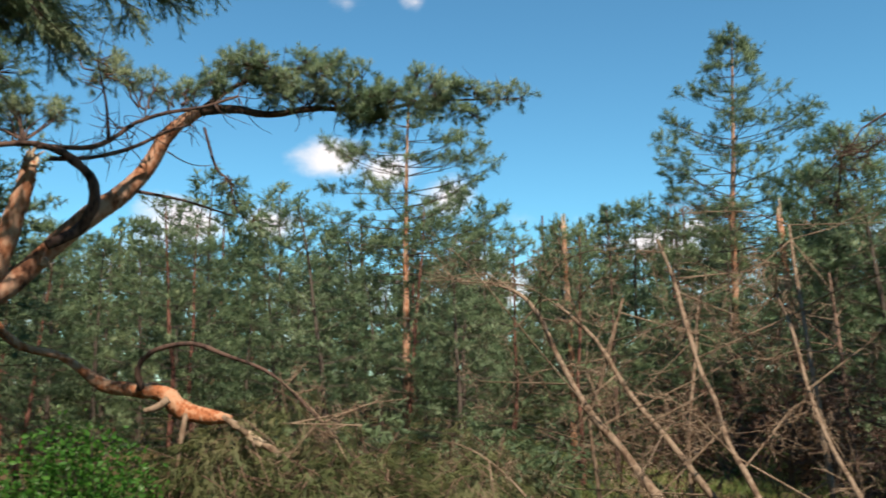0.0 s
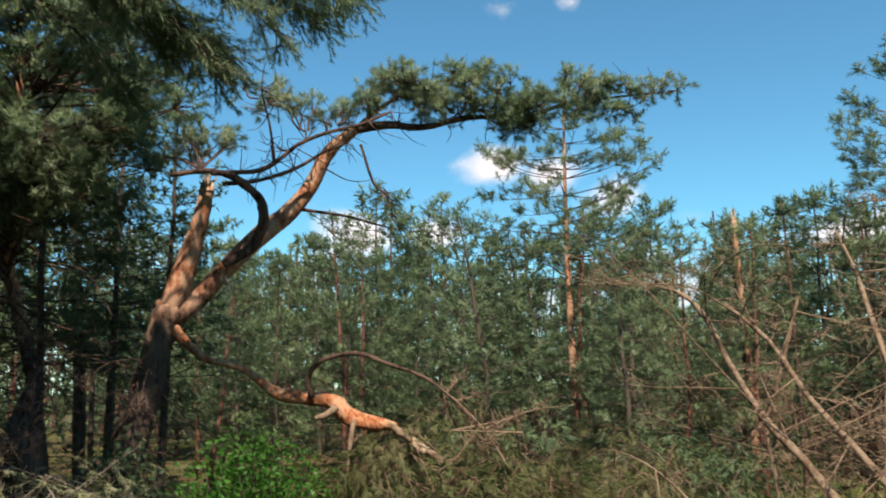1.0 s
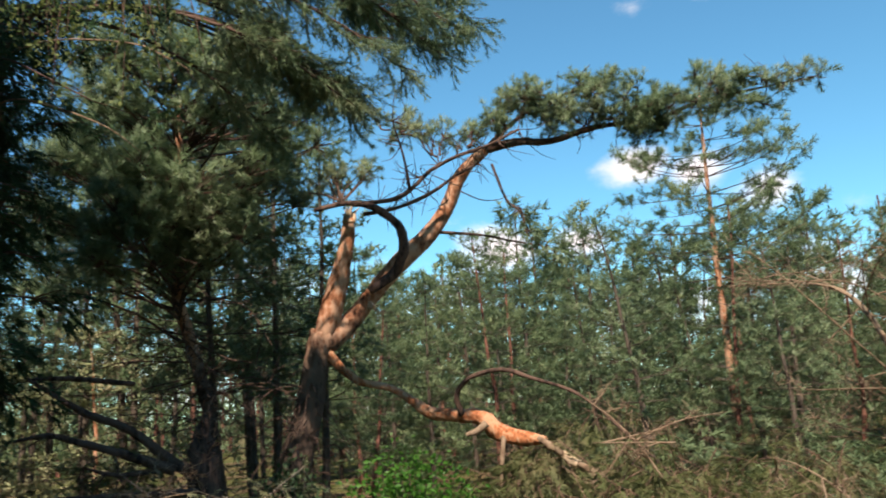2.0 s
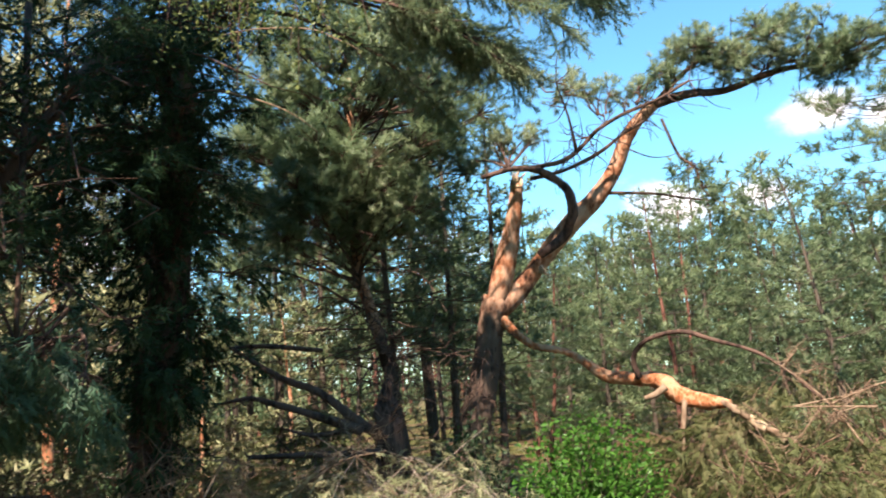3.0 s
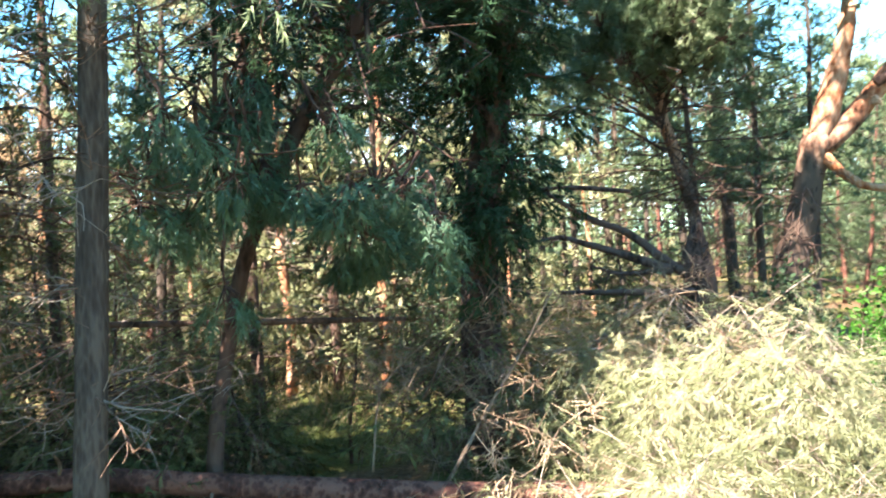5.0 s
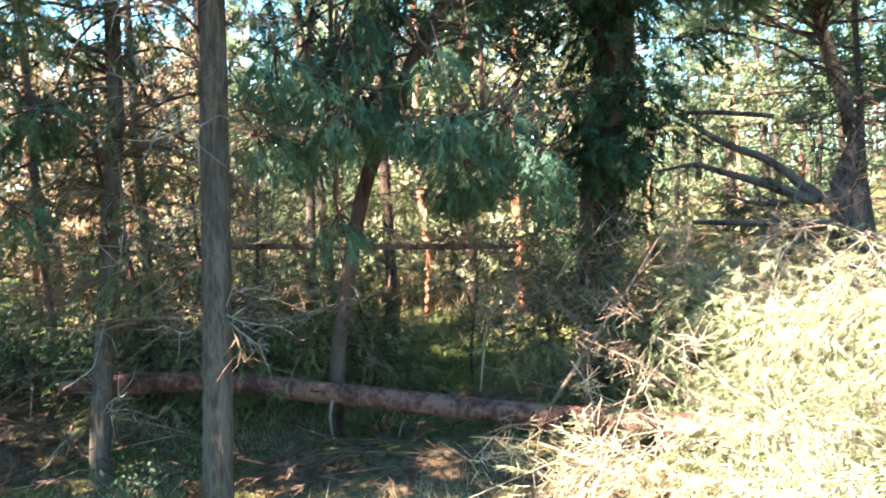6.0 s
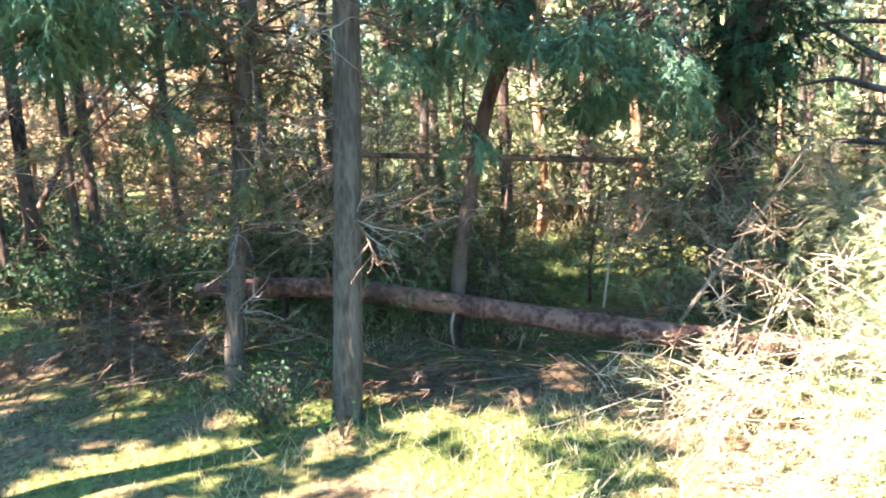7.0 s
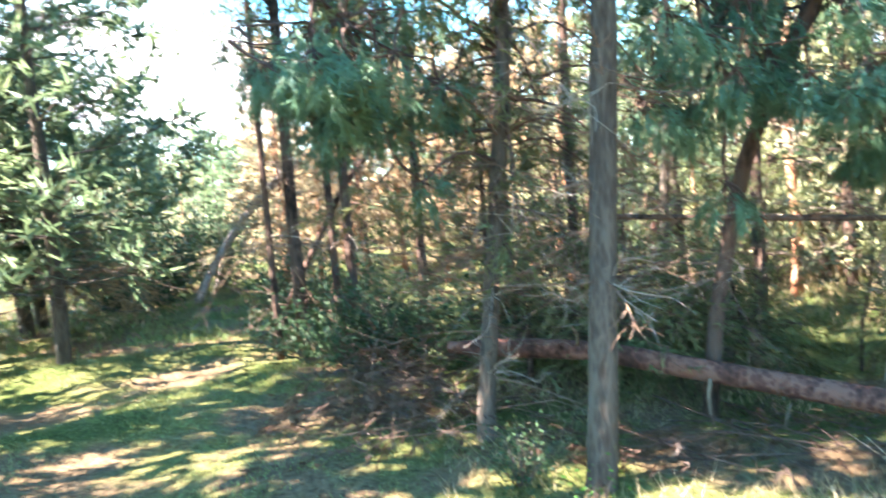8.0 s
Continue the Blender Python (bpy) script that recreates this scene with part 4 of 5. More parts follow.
# ---- brush piles ----
def brush(name, cx, cy, rx, ry, tall, seed, boughs, per, leaf, wood, label, lean=(0.3, -0.3, -0.1), length=0.07, count=12, bare=0.1, width=0.005, turn=0.0, stick_r=0.005):
    """A heap of felled boughs, each a part: a bent stick with twigs and hanging needles."""
    rng = np.random.default_rng(seed)
    root = thing(name, cx, cy, 0, label, "brush pile")
    ca, sa = math.cos(radians(turn)), math.sin(radians(turn))
    for k in range(boughs):
        u, v = rng.uniform(-1, 1, 2)
        if u * u + v * v > 1:
            u, v = u * 0.6, v * 0.6
        top = tall * math.sqrt(max(0.05, 1 - u * u - v * v))
        p = np.array([cx + ca * u * rx - sa * v * ry, cy + sa * u * rx + ca * v * ry, top * rng.uniform(0.45, 1.0)])
        d = unit(rng.normal(size=3) * [0.9, 0.9, 0.25] + np.asarray(lean))
        l = rng.uniform(0.5, 1.1)
        sag = np.array([0, 0, -0.18 * l])
        wood_g, green = Geo(), Geo()
        a, b, c = p - d * l * 0.4 + rng.normal(size=3) * 0.07, p + d * l * 0.15 + rng.normal(size=3) * 0.05, p + d * l * 0.6 + sag + rng.normal(size=3) * 0.07
        for q in (a, b, c):
            q[2] = max(q[2], 0.03)
        line = wood_g.tube([a, b, c], [stick_r, stick_r * 0.7, stick_r * 0.3], 4, 0.05, rng, cap=False)
        bases = line[rng.integers(1, len(line), per)]
        twig = unit(rng.normal(size=(per, 3)) * [1, 1, 0.6] + d * 0.8 + [0, 0, -0.25]) * rng.uniform(0.08, 0.3, (per, 1))
        tips = bases + twig
        tips[:, 2] = np.maximum(tips[:, 2], 0.02)
        for q, e in zip(bases[::3], tips[::3]):
            green.tube([q, (q + e) / 2 + rng.normal(size=3) * 0.012, e], [stick_r * 0.5, stick_r * 0.35, stick_r * 0.2], 3, cap=False, step=1)
        stick = part("bough", wood_g, wood, root)
        if rng.uniform() > bare:
            green.slot = 1
            needles(green, tips, unit(twig) + [0, 0, -0.15], rng, count, length, width, 0.14, 0.45, 0.35, unit(tips - [cx, cy, 0]) + unit(twig) * 0.7 + [0, 0, 0.5])
        spray(green, stick, wood, leaf)
    return root


brush("brush_pile", -1.4, 7.2, 1.6, 0.8, 1.42, 51, 100, 30, NEEDLE_OLIVE, WOOD_DEAD, "heap of felled pine boughs with olive drying needles", (0.1, -0.2, -0.7), count=32, width=0.003, length=0.09)
brush("brush_pile", -1.0, 6.35, 1.0, 0.5, 0.95, 64, 70, 30, NEEDLE_OLIVE, WOOD_DEAD, "heap of felled pine boughs with olive drooping needles", (0.4, -0.2, -0.8), count=32, width=0.003, length=0.09)
brush("brush_pile", 0.0, 7.6, 0.9, 0.7, 1.1, 52, 56, 30, NEEDLE_OLIVE, WOOD_DEAD, "heap of felled pine boughs with olive drying needles", (0.1, -0.2, -0.7), count=32, width=0.003, length=0.09)
brush("brush_pile", -0.2, 9.6, 2.8, 1.0, 1.1, 53, 60, 22, NEEDLE_FAR, BARK_DARK, "low heap of green pine boughs before the thicket", count=16, width=0.008, length=0.1)
brush("brush_pile", -3.2, 4.0, 1.3, 0.8, 1.15, 54, 155, 32, NEEDLE_DRY, WOOD_GREY, "sunlit heap of felled pine boughs with dry yellow-green needles", (0.4, -0.3, -0.3), turn=15, count=34, width=0.002, length=0.055, stick_r=0.003)
brush("brush_pile", -2.25, 2.65, 0.9, 1.05, 0.5, 55, 110, 30, NEEDLE_DRY, WOOD_GREY, "sunlit spread of dry pale boughs on the ground", (0.4, -0.3, -0.2), count=28, width=0.0022, length=0.05, stick_r=0.0022)
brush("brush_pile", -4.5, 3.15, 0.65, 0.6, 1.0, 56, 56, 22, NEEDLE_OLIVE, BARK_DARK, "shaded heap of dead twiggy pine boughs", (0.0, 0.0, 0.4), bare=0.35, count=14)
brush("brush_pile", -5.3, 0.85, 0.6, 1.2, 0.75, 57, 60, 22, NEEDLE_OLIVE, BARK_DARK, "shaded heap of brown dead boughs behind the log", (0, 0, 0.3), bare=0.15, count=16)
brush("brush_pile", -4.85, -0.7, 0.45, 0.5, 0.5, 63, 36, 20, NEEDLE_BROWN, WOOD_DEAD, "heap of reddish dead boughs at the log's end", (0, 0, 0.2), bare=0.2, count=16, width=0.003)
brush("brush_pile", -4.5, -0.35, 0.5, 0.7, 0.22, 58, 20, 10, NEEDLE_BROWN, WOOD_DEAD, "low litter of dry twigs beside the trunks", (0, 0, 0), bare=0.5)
# Real brown litter, coloured dark to paint in the shade under the log.
brush("brush_pile", -3.9, 1.35, 0.4, 0.75, 0.08, 65, 24, 16, NEEDLE_BROWN, BARK_DARK, "brown needle litter and twigs under the log, darkened for its shade", (0, 0, 0), bare=0.3, width=0.003)
brush("brush_pile", -9.3, -4.45, 1.0, 0.6, 1.5, 66, 44, 18, NEEDLE_TAN, WOOD_TAN, "heap of sunlit dead tan boughs at the clearing's edge", (0, 0, 0.1), bare=0.3, count=10, width=0.007)
brush("brush_pile", 3.6, 8.8, 1.4, 1.2, 1.8, 59, 60, 24, NEEDLE_BROWN, BARK_DARK, "tall tangle of dead boughs with brown needles", (0, 0, 0.3), bare=0.2, count=16, width=0.007)
brush("brush_pile", 3.6, 5.6, 1.0, 1.0, 1.3, 60, 60, 22, NEEDLE_BROWN, BARK_DARK, "tall tangle of dead boughs with brown needles", (0, 0, 0.3), bare=0.2, count=16, width=0.006)
brush("brush_pile", -5.3, 5.6, 1.1, 0.9, 1.3, 62, 42, 24, NEEDLE_OLIVE, WOOD_DEAD, "twiggy brush under the wood's edge", (0, 0, 0.5), bare=0.2, count=14, width=0.007)


# ---- fallen log and stems in the shade ----
def fallen_log():
    rng = np.random.default_rng(61)
    root = thing("fallen_log", -4.0, 1.8, 0, "fallen red-brown pine trunk lying over the brush", "log")
    g = Geo()
    g.tube([(-4.82, -0.32, 0.47), (-4.71, -0.05, 0.47), (-4.59, 0.51, 0.43), (-4.38, 1.09, 0.32), (-4.03, 1.75, 0.21), (-3.66, 2.27, 0.15), (-3.26, 2.7, 0.13), (-2.8, 3.2, 0.1)], [0.035, 0.055, 0.06, 0.064, 0.068, 0.07, 0.075, 0.08], 13, 0.03, rng)
    part("trunk", g, BARK_RED, root)
    for a, b in (((-4.3, 1.15, 0.28), (-4.22, 1.13, 0.02)), ((-4.1, 1.6, 0.2), (-4.15, 1.5, 0.02)), ((-4.6, 0.45, 0.45), (-4.42, 0.4, 0.62))):
        g = Geo()
        a, b = np.array(a), np.array(b)
        g.tube([a, (a + b) / 2 + rng.normal(size=3) * 0.02, b], [0.012, 0.009, 0.007], 6)
        part("branch_stub", g, WOOD_TAN, root)


fallen_log()


def stem(name, pts, radii, label, seed, wood=BARK_GREY, dead=10, group="", z0=0.3, z1=1.6, reach=0.45, crown=()):
    """A standing or leaning trunk with thin dead side branches."""
    rng = np.random.default_rng(seed)
    root = thing(name, *pts[0][:2], 0, label, "pine tree", group)
    g = Geo()
    line = g.tube(pts, radii, 12, 0.03, rng)
    part("trunk", g, wood, root)
    pick = [p for p in line if z0 < p[2] < z1]
    for k in range(dead):
        p = pick[rng.integers(len(pick))]
        d = unit(rng.normal(size=3) * [1, 1, 0.3] + [0, 0, -0.05])
        l = reach * rng.uniform(0.4, 1.3)
        g = Geo()
        c = g.tube([p, p + d * l * 0.5 + rng.normal(size=3) * 0.03, p + d * l + [0, 0, -0.1 * l]], [0.0045, 0.0035, 0.002], 5, cap=False)
        stick = part("dead_branch", g, WOOD_DEAD if k % 4 else WOOD_GREY, root)
        g = Geo()
        for _ in range(8):
            q = c[rng.integers(1, len(c))]
            e = unit(d + rng.normal(size=3) * 0.8) * l * rng.uniform(0.2, 0.6)
            g.tube([q, q + e * 0.5 + rng.normal(size=3) * 0.02, q + e], [0.003, 0.0025, 0.0012], 3, cap=False, step=2)
        spray(g, stick, WOOD_DEAD if k % 4 else WOOD_GREY)
    for lo, hi, out_to, boughs, leaf, close in crown:
        for k in range(boughs):
            z = rng.uniform(lo, hi)
            c = np.array([np.interp(z, line[:, 2], line[:, i]) for i in range(3)])
            d = unit(rng.normal(size=3) * [1, 1, 0.25])
            l = out_to * rng.uniform(0.5, 1.1)
            w = Geo()
            b = w.tube([c, c + d * l * 0.5 + [0, 0, 0.1 * l], c + d * l + [0, 0, -0.12 * l]], [0.012, 0.008, 0.004], 4, cap=False)
            n = max(2, int(6 * l))
            base = b[rng.integers(2, len(b), n)]
            twig = unit(rng.normal(size=(n, 3)) + d * 0.6) * rng.uniform(0.06, 0.32, (n, 1))
            stick = part("bough", w, BARK_DARK, root)
            w = Geo()
            for p, q in zip(base, twig):
                w.tube([p, p + q], [0.004, 0.002], 3, cap=False)
            w.slot = 1
            own = np.repeat(np.arange(n), 7)
            off = rng.normal(size=(len(own), 3)) * close
            needles(w, (base + twig)[own] + off * 0.055, off * 0.5 + unit(twig)[own] + [0, 0, -0.2], rng, 13, 0.07 * close, 0.0055 * close, 0.10, 0.85, 0.2, off + [0, 0, 0.4])
            spray(w, stick, BARK_DARK, leaf)
    return root


CURLY = dict(wood=WOOD_TAN, name="dead_bough", group="dead curled boughs", curl=0.7, fine=WOOD_TAN, slim=0.36)
dead_tree([(-3.94, 2.41, 1.00), (-4.03, 2.24, 0.87), (-4.07, 2.09, 0.67), (-4.02, 2.00, 0.26)], [0.004, 0.007, 0.009, 0.011], 201, 11, "dead orange-brown bough rising from the fallen crown", 0.5, **CURLY)
dead_tree([(-3.73, 3.22, 1.22), (-3.74, 2.96, 0.90), (-3.73, 2.66, 0.55), (-3.70, 2.30, 0.20)], [0.008, 0.012, 0.016, 0.018], 202, 11, "dead orange-brown bough rising from the fallen crown", 0.55, **CURLY)
dead_tree([(-3.85, 2.92, 1.30), (-3.92, 2.82, 1.17), (-4.03, 2.63, 0.94), (-4.10, 2.43, 0.60)], [0.005, 0.009, 0.014, 0.016], 203, 11, "dead bough with pale curled twigs", 0.5, **CURLY)
dead_tree([(-3.38, 1.63, 0.23), (-3.08, 1.84, 0.23), (-2.71, 2.04, 0.16)], [0.006, 0.01, 0.012], 204, 11, "pale dead bough with curled root-like twigs", 0.5, **dict(CURLY, fine=WOOD_STRAW))
dead_tree([(-3.22, 2.73, 0.50), (-3.12, 2.48, 0.37), (-3.03, 2.18, 0.20)], [0.006, 0.01, 0.012], 205, 11, "pale dead bough with curled root-like twigs", 0.5, **dict(CURLY, fine=WOOD_STRAW))
dead_tree([(-3.23, 4.11, 1.15), (-3.50, 3.98, 1.09), (-3.75, 3.85, 0.94), (-3.98, 3.71, 0.72)], [0.006, 0.012, 0.02, 0.024], 206, 12, "broken orange branch sticking out of the heap", 0.5, **CURLY)


# The thick crown above 4.3 m stays out of view, added to cast shade.
stem("slim_pine", [(-3.64, 0.36, -0.1), (-3.63, 0.38, 0.2), (-3.7, 0.45, 1.0), (-3.72, 0.5, 1.7), (-3.68, 0.54, 2.5), (-3.6, 0.6, 4.5), (-3.55, 0.62, 8.2)], [0.085, 0.075, 0.07, 0.068, 0.062, 0.05, 0.02], "straight grey pine trunk with dead twigs", 71, BARK_GREY, 64, z0=0.75, z1=2.6, reach=0.42, crown=((2.7, 4.3, 1.3, 34, NEEDLE, 1.0), (4.3, 8.0, 1.3, 70, NEEDLE, 1.6)))
stem("slim_pine", [(-4.3, -0.15, -0.1), (-4.3, -0.14, 0.2), (-4.36, -0.05, 0.9), (-4.4, 0.04, 1.6), (-4.38, 0.12, 2.4), (-4.3, 0.2, 5.5)], [0.065, 0.055, 0.05, 0.048, 0.042, 0.015], "slim grey pine trunk with dead twigs", 72, BARK_GREY, 70, z1=2.6, reach=0.6, crown=((1.6, 5.2, 1.0, 76, NEEDLE_OLIVE, 0.85),))
stem("leaning_pine", [(-4.48, 1.2, 0.0), (-4.52, 1.28, 0.6), (-4.56, 1.37, 0.94), (-4.56, 1.5, 1.47), (-4.5, 1.66, 1.88), (-4.38, 1.85, 2.32), (-4.25, 2.02, 2.64), (-3.9, 2.5, 3.6)], [0.05, 0.046, 0.045, 0.045, 0.048, 0.05, 0.05, 0.03], "dark leaning pine trunk", 73, BARK_DARK, 36, z0=0.6, z1=3.0, reach=0.7, crown=((2.3, 3.6, 1.15, 70, NEEDLE_DARK, 0.85),))
stem("dead_pole", [(-4.4, 0.55, 1.25), (-4.3, 1.28, 1.19), (-4.22, 1.91, 1.14), (-4.2, 2.4, 1.1)], [0.016, 0.018, 0.018, 0.014], "thin dead pole wedged level between trunks", 74, BARK_DARK, 6, z0=0)
for i, (x, y, tall, r) in enumerate(((-7.2, -1.64, 5.5, 0.055), (-7.25, -1.3, 5.2, 0.035), (-7.27, -1.15, 5.8, 0.045), (-7.1, -1.85, 6.0, 0.03), (-7.8, -0.5, 6, 0.04), (-8.2, 0.4, 6, 0.045), (-7.0, 0.9, 5.5, 0.04), (-6.6, 2.4, 6, 0.05), (-7.4, 3.6, 6, 0.05))):
    stem("slim_pine", [(x, y, -0.1), (x - 0.02, y, tall * 0.3), (x + 0.03, y + 0.03, tall * 0.7), (x, y, tall)], [r * 1.2, r, r * 0.8, r * 0.4], "thin dark pine trunk against the sunlit wood", 80 + i, BARK_DARK, 26, "thin trunks", 0.4, 3.5, 0.8, crown=((2.5, tall - 0.3, 0.9, 22, NEEDLE_FAR, 1.0),) if y < 0.6 else ())
stem("leaning_sapling", [(-10.81, -3.73, -0.02), (-11.16, -3.49, 0.54), (-11.50, -3.11, 1.13), (-11.85, -2.44, 1.81), (-12.14, -1.68, 2.26), (-12.38, -0.88, 2.60)], [0.055, 0.055, 0.052, 0.05, 0.045, 0.03], "pale broken stem leaning into the trees", 91, WOOD_GREY, 6)
stem("leaning_sapling", [(-7.6, -1.9, 0.3), (-7.72, -1.52, 0.99), (-7.79, -1.13, 1.62), (-7.81, -0.71, 2.01), (-7.78, -0.11, 2.48)], [0.03, 0.03, 0.028, 0.026, 0.02], "dark stem leaning into the trees", 92, BARK_DARK, 6)


# ---- the near shaded pine ----
def near_pine():
    rng = np.random.default_rng(101)
    root = thing("shaded_pine", -4.3, 3.2, 0, "large shaded pine with long drooping boughs", "pine tree")
    g = Geo()
    g.tube([(-4.5, 3.2, -0.2), (-4.42, 3.2, 1.5), (-4.25, 3.24, 2.4), (-4.1, 3.2, 3.3), (-4.05, 3.2, 4.3), (-4.0, 3.2, 5.6)], [0.16, 0.13, 0.12, 0.11, 0.08, 0.02], 12, 0.05, rng)
    part("trunk", g, BARK_DARK, root)
    def bough(c, end, hang, twigs, leaf, first=0.2):
        c, end = np.array(c), np.array(end)
        d, l = unit(end - c), float(np.linalg.norm(end - c))
        w = Geo()
        line = w.tube([c, c + (end - c) * 0.4 + [0, 0, 0.14 * l], c + (end - c) * 0.75 + [0, 0, 0.12 * l], end], [0.02, 0.015, 0.01, 0.004], 6, cap=False)
        across = unit(np.cross(d, [0, 0, 1]))
        n = max(4, int(twigs * l))
        u = rng.uniform(first, 1, n)
        u[0] = 1.0
        base = np.stack([np.interp(u, np.linspace(0, 1, len(line)), line[:, i]) for i in range(3)], 1)
        sign = np.where(np.arange(n) % 2, 1.0, -1.0) * rng.uniform(0.25, 1.1, n)
        way = unit(d * 0.75 + across * sign[:, None] + rng.normal(size=(n, 3)) * 0.25 + [0, 0, -hang])
        size = (0.14 + 0.13 * l * (1.1 - u)) * rng.uniform(0.6, 1.2, n)
        stick = part("bough", w, BARK_DARK, root)
        green = Geo()
        for p, q in zip(base, base + way * size[:, None]):
            green.tube([p, q], [0.005, 0.003], 3, cap=False)
        green.slot = 1
        own = np.repeat(np.arange(n), 4)
        foot = base[own] + way[own] * (size[own] * rng.uniform(0.0, 1.0, len(own)))[:, None]
        plumes(green, foot, way[own] + rng.normal(size=(len(own), 3)) * 0.45 + [0, 0, -0.5 * hang], rng, 28, 0.07, 0.0032, 0.18, 0.5, 0.25)
        spray(green, stick, BARK_DARK, leaf)

    # long boughs that reach out over the clearing, their side sprays hanging in a fringe
    reached = [(-1.79, 5.96, 4.54), (-2.19, 5.37, 4.22), (-2.39, 5.05, 3.94), (-2.45, 4.98, 3.68), (-2.74, 5.16, 3.75), (-2.87, 4.37, 4.2), (-2.64, 4.79, 4.42), (-2.25, 5.6, 4.6), (-3.31, 3.18, 3.02), (-3.66, 3.27, 2.58), (-2.87, 3.46, 3.85), (-3.54, 2.68, 2.8), (-3.3, 2.37, 3.29)]
    for x, y, z in reached:
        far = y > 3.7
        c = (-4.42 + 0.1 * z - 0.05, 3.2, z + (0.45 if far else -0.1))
        # Inner boughs take the darkest needles, painting in the shade they hang in.
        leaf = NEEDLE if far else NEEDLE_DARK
        for _ in range(3 if far else 2):
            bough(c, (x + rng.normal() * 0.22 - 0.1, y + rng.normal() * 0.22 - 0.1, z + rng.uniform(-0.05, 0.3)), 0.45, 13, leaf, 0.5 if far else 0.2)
    for k in range(56):
        z = rng.uniform(2.2, 5.0)
        a = rng.uniform(1.2, 5.2)
        l = rng.uniform(0.6, 1.4) * (1.15 - 0.1 * z) * (0.6 if z < 2.8 else 1.0)
        c = np.array([-4.42 + 0.1 * z - 0.05, 3.2, z])
        # Most of these boughs are darkened by colour to look shaded.
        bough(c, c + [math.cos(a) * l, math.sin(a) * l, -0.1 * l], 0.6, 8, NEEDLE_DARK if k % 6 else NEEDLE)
    for pts in ([(-4.0, 3.1, 3.75), (-3.3, 2.95, 3.68), (-2.77, 3.02, 3.57), (-2.59, 3.1, 3.48), (-2.48, 3.2, 3.4)], [(-4.0, 3.1, 3.45), (-3.4, 2.85, 3.33), (-3.09, 2.85, 3.22), (-2.86, 2.98, 3.1), (-2.75, 3.1, 2.98)]):
        g = Geo()
        g.tube(pts, [0.007, 0.006, 0.005, 0.004, 0.002], 6, 0.05, rng)
        part("dead_branch", g, WOOD_TAN, root, "bare dead orange-brown branch")
    # low dense mass round the stem, its shade put into the dark needle colour
    wood, green = Geo(), Geo()
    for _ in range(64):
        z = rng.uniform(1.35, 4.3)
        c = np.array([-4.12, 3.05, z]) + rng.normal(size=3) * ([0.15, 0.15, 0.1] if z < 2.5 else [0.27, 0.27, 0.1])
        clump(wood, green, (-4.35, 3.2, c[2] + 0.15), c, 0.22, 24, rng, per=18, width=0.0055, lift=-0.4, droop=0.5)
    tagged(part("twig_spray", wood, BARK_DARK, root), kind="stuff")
    part("low_crown", green, NEEDLE_DARK, root, "dense drooping foliage with shade put into its dark needles")
    return root


near_pine()


def hanging_bough(x, y, z, size, seed, label, n=16):
    """A torn bough whose needles hang like a curtain, held in the branches above."""
    rng = np.random.default_rng(seed)
    root = thing("hanging_bough", x, y, z, label, "bough", "hanging boughs")
    wood, green = Geo(), Geo()
    top = np.array([x, y, z + size * 0.6])
    far = np.array([x - 0.3, y + 0.5 * size, z + 2.2])
    wood.tube([far, (far + top) / 2, top], [0.02, 0.018, 0.012], 6)
    for _ in range(n):
        c = np.array([x, y, z]) + rng.normal(size=3) * size * [0.62, 0.62, 0.55]
        hold = c + [0.1 * rng.normal(), 0.1 * rng.normal(), size * rng.uniform(0.35, 0.8)]
        wood.tube([top, (top + hold) / 2 + rng.normal(size=3) * 0.04, hold], [0.009, 0.007, 0.004], 4, cap=False)
        clump(wood, green, hold, c, size * 0.28, 28, rng, per=18, length=0.08, width=0.004, lift=-0.55, droop=0.35, shoot=0.14)
    tagged(part("twig_spray", wood, BARK_DARK, root), kind="stuff")
    part("needles", green, NEEDLE_TEAL, root)


hanging_bough(-3.98, -0.71, 2.1, 0.46, 111, "hanging blue-green bough with long soft needles", 28)
hanging_bough(-4.1, 1.22, 1.98, 0.44, 112, "hanging dark blue-green bough beside the leaning trunk", 24)
hanging_bough(-3.75, 1.97, 1.65, 0.4, 113, "hanging dark blue-green bough beside the leaning trunk", 18)


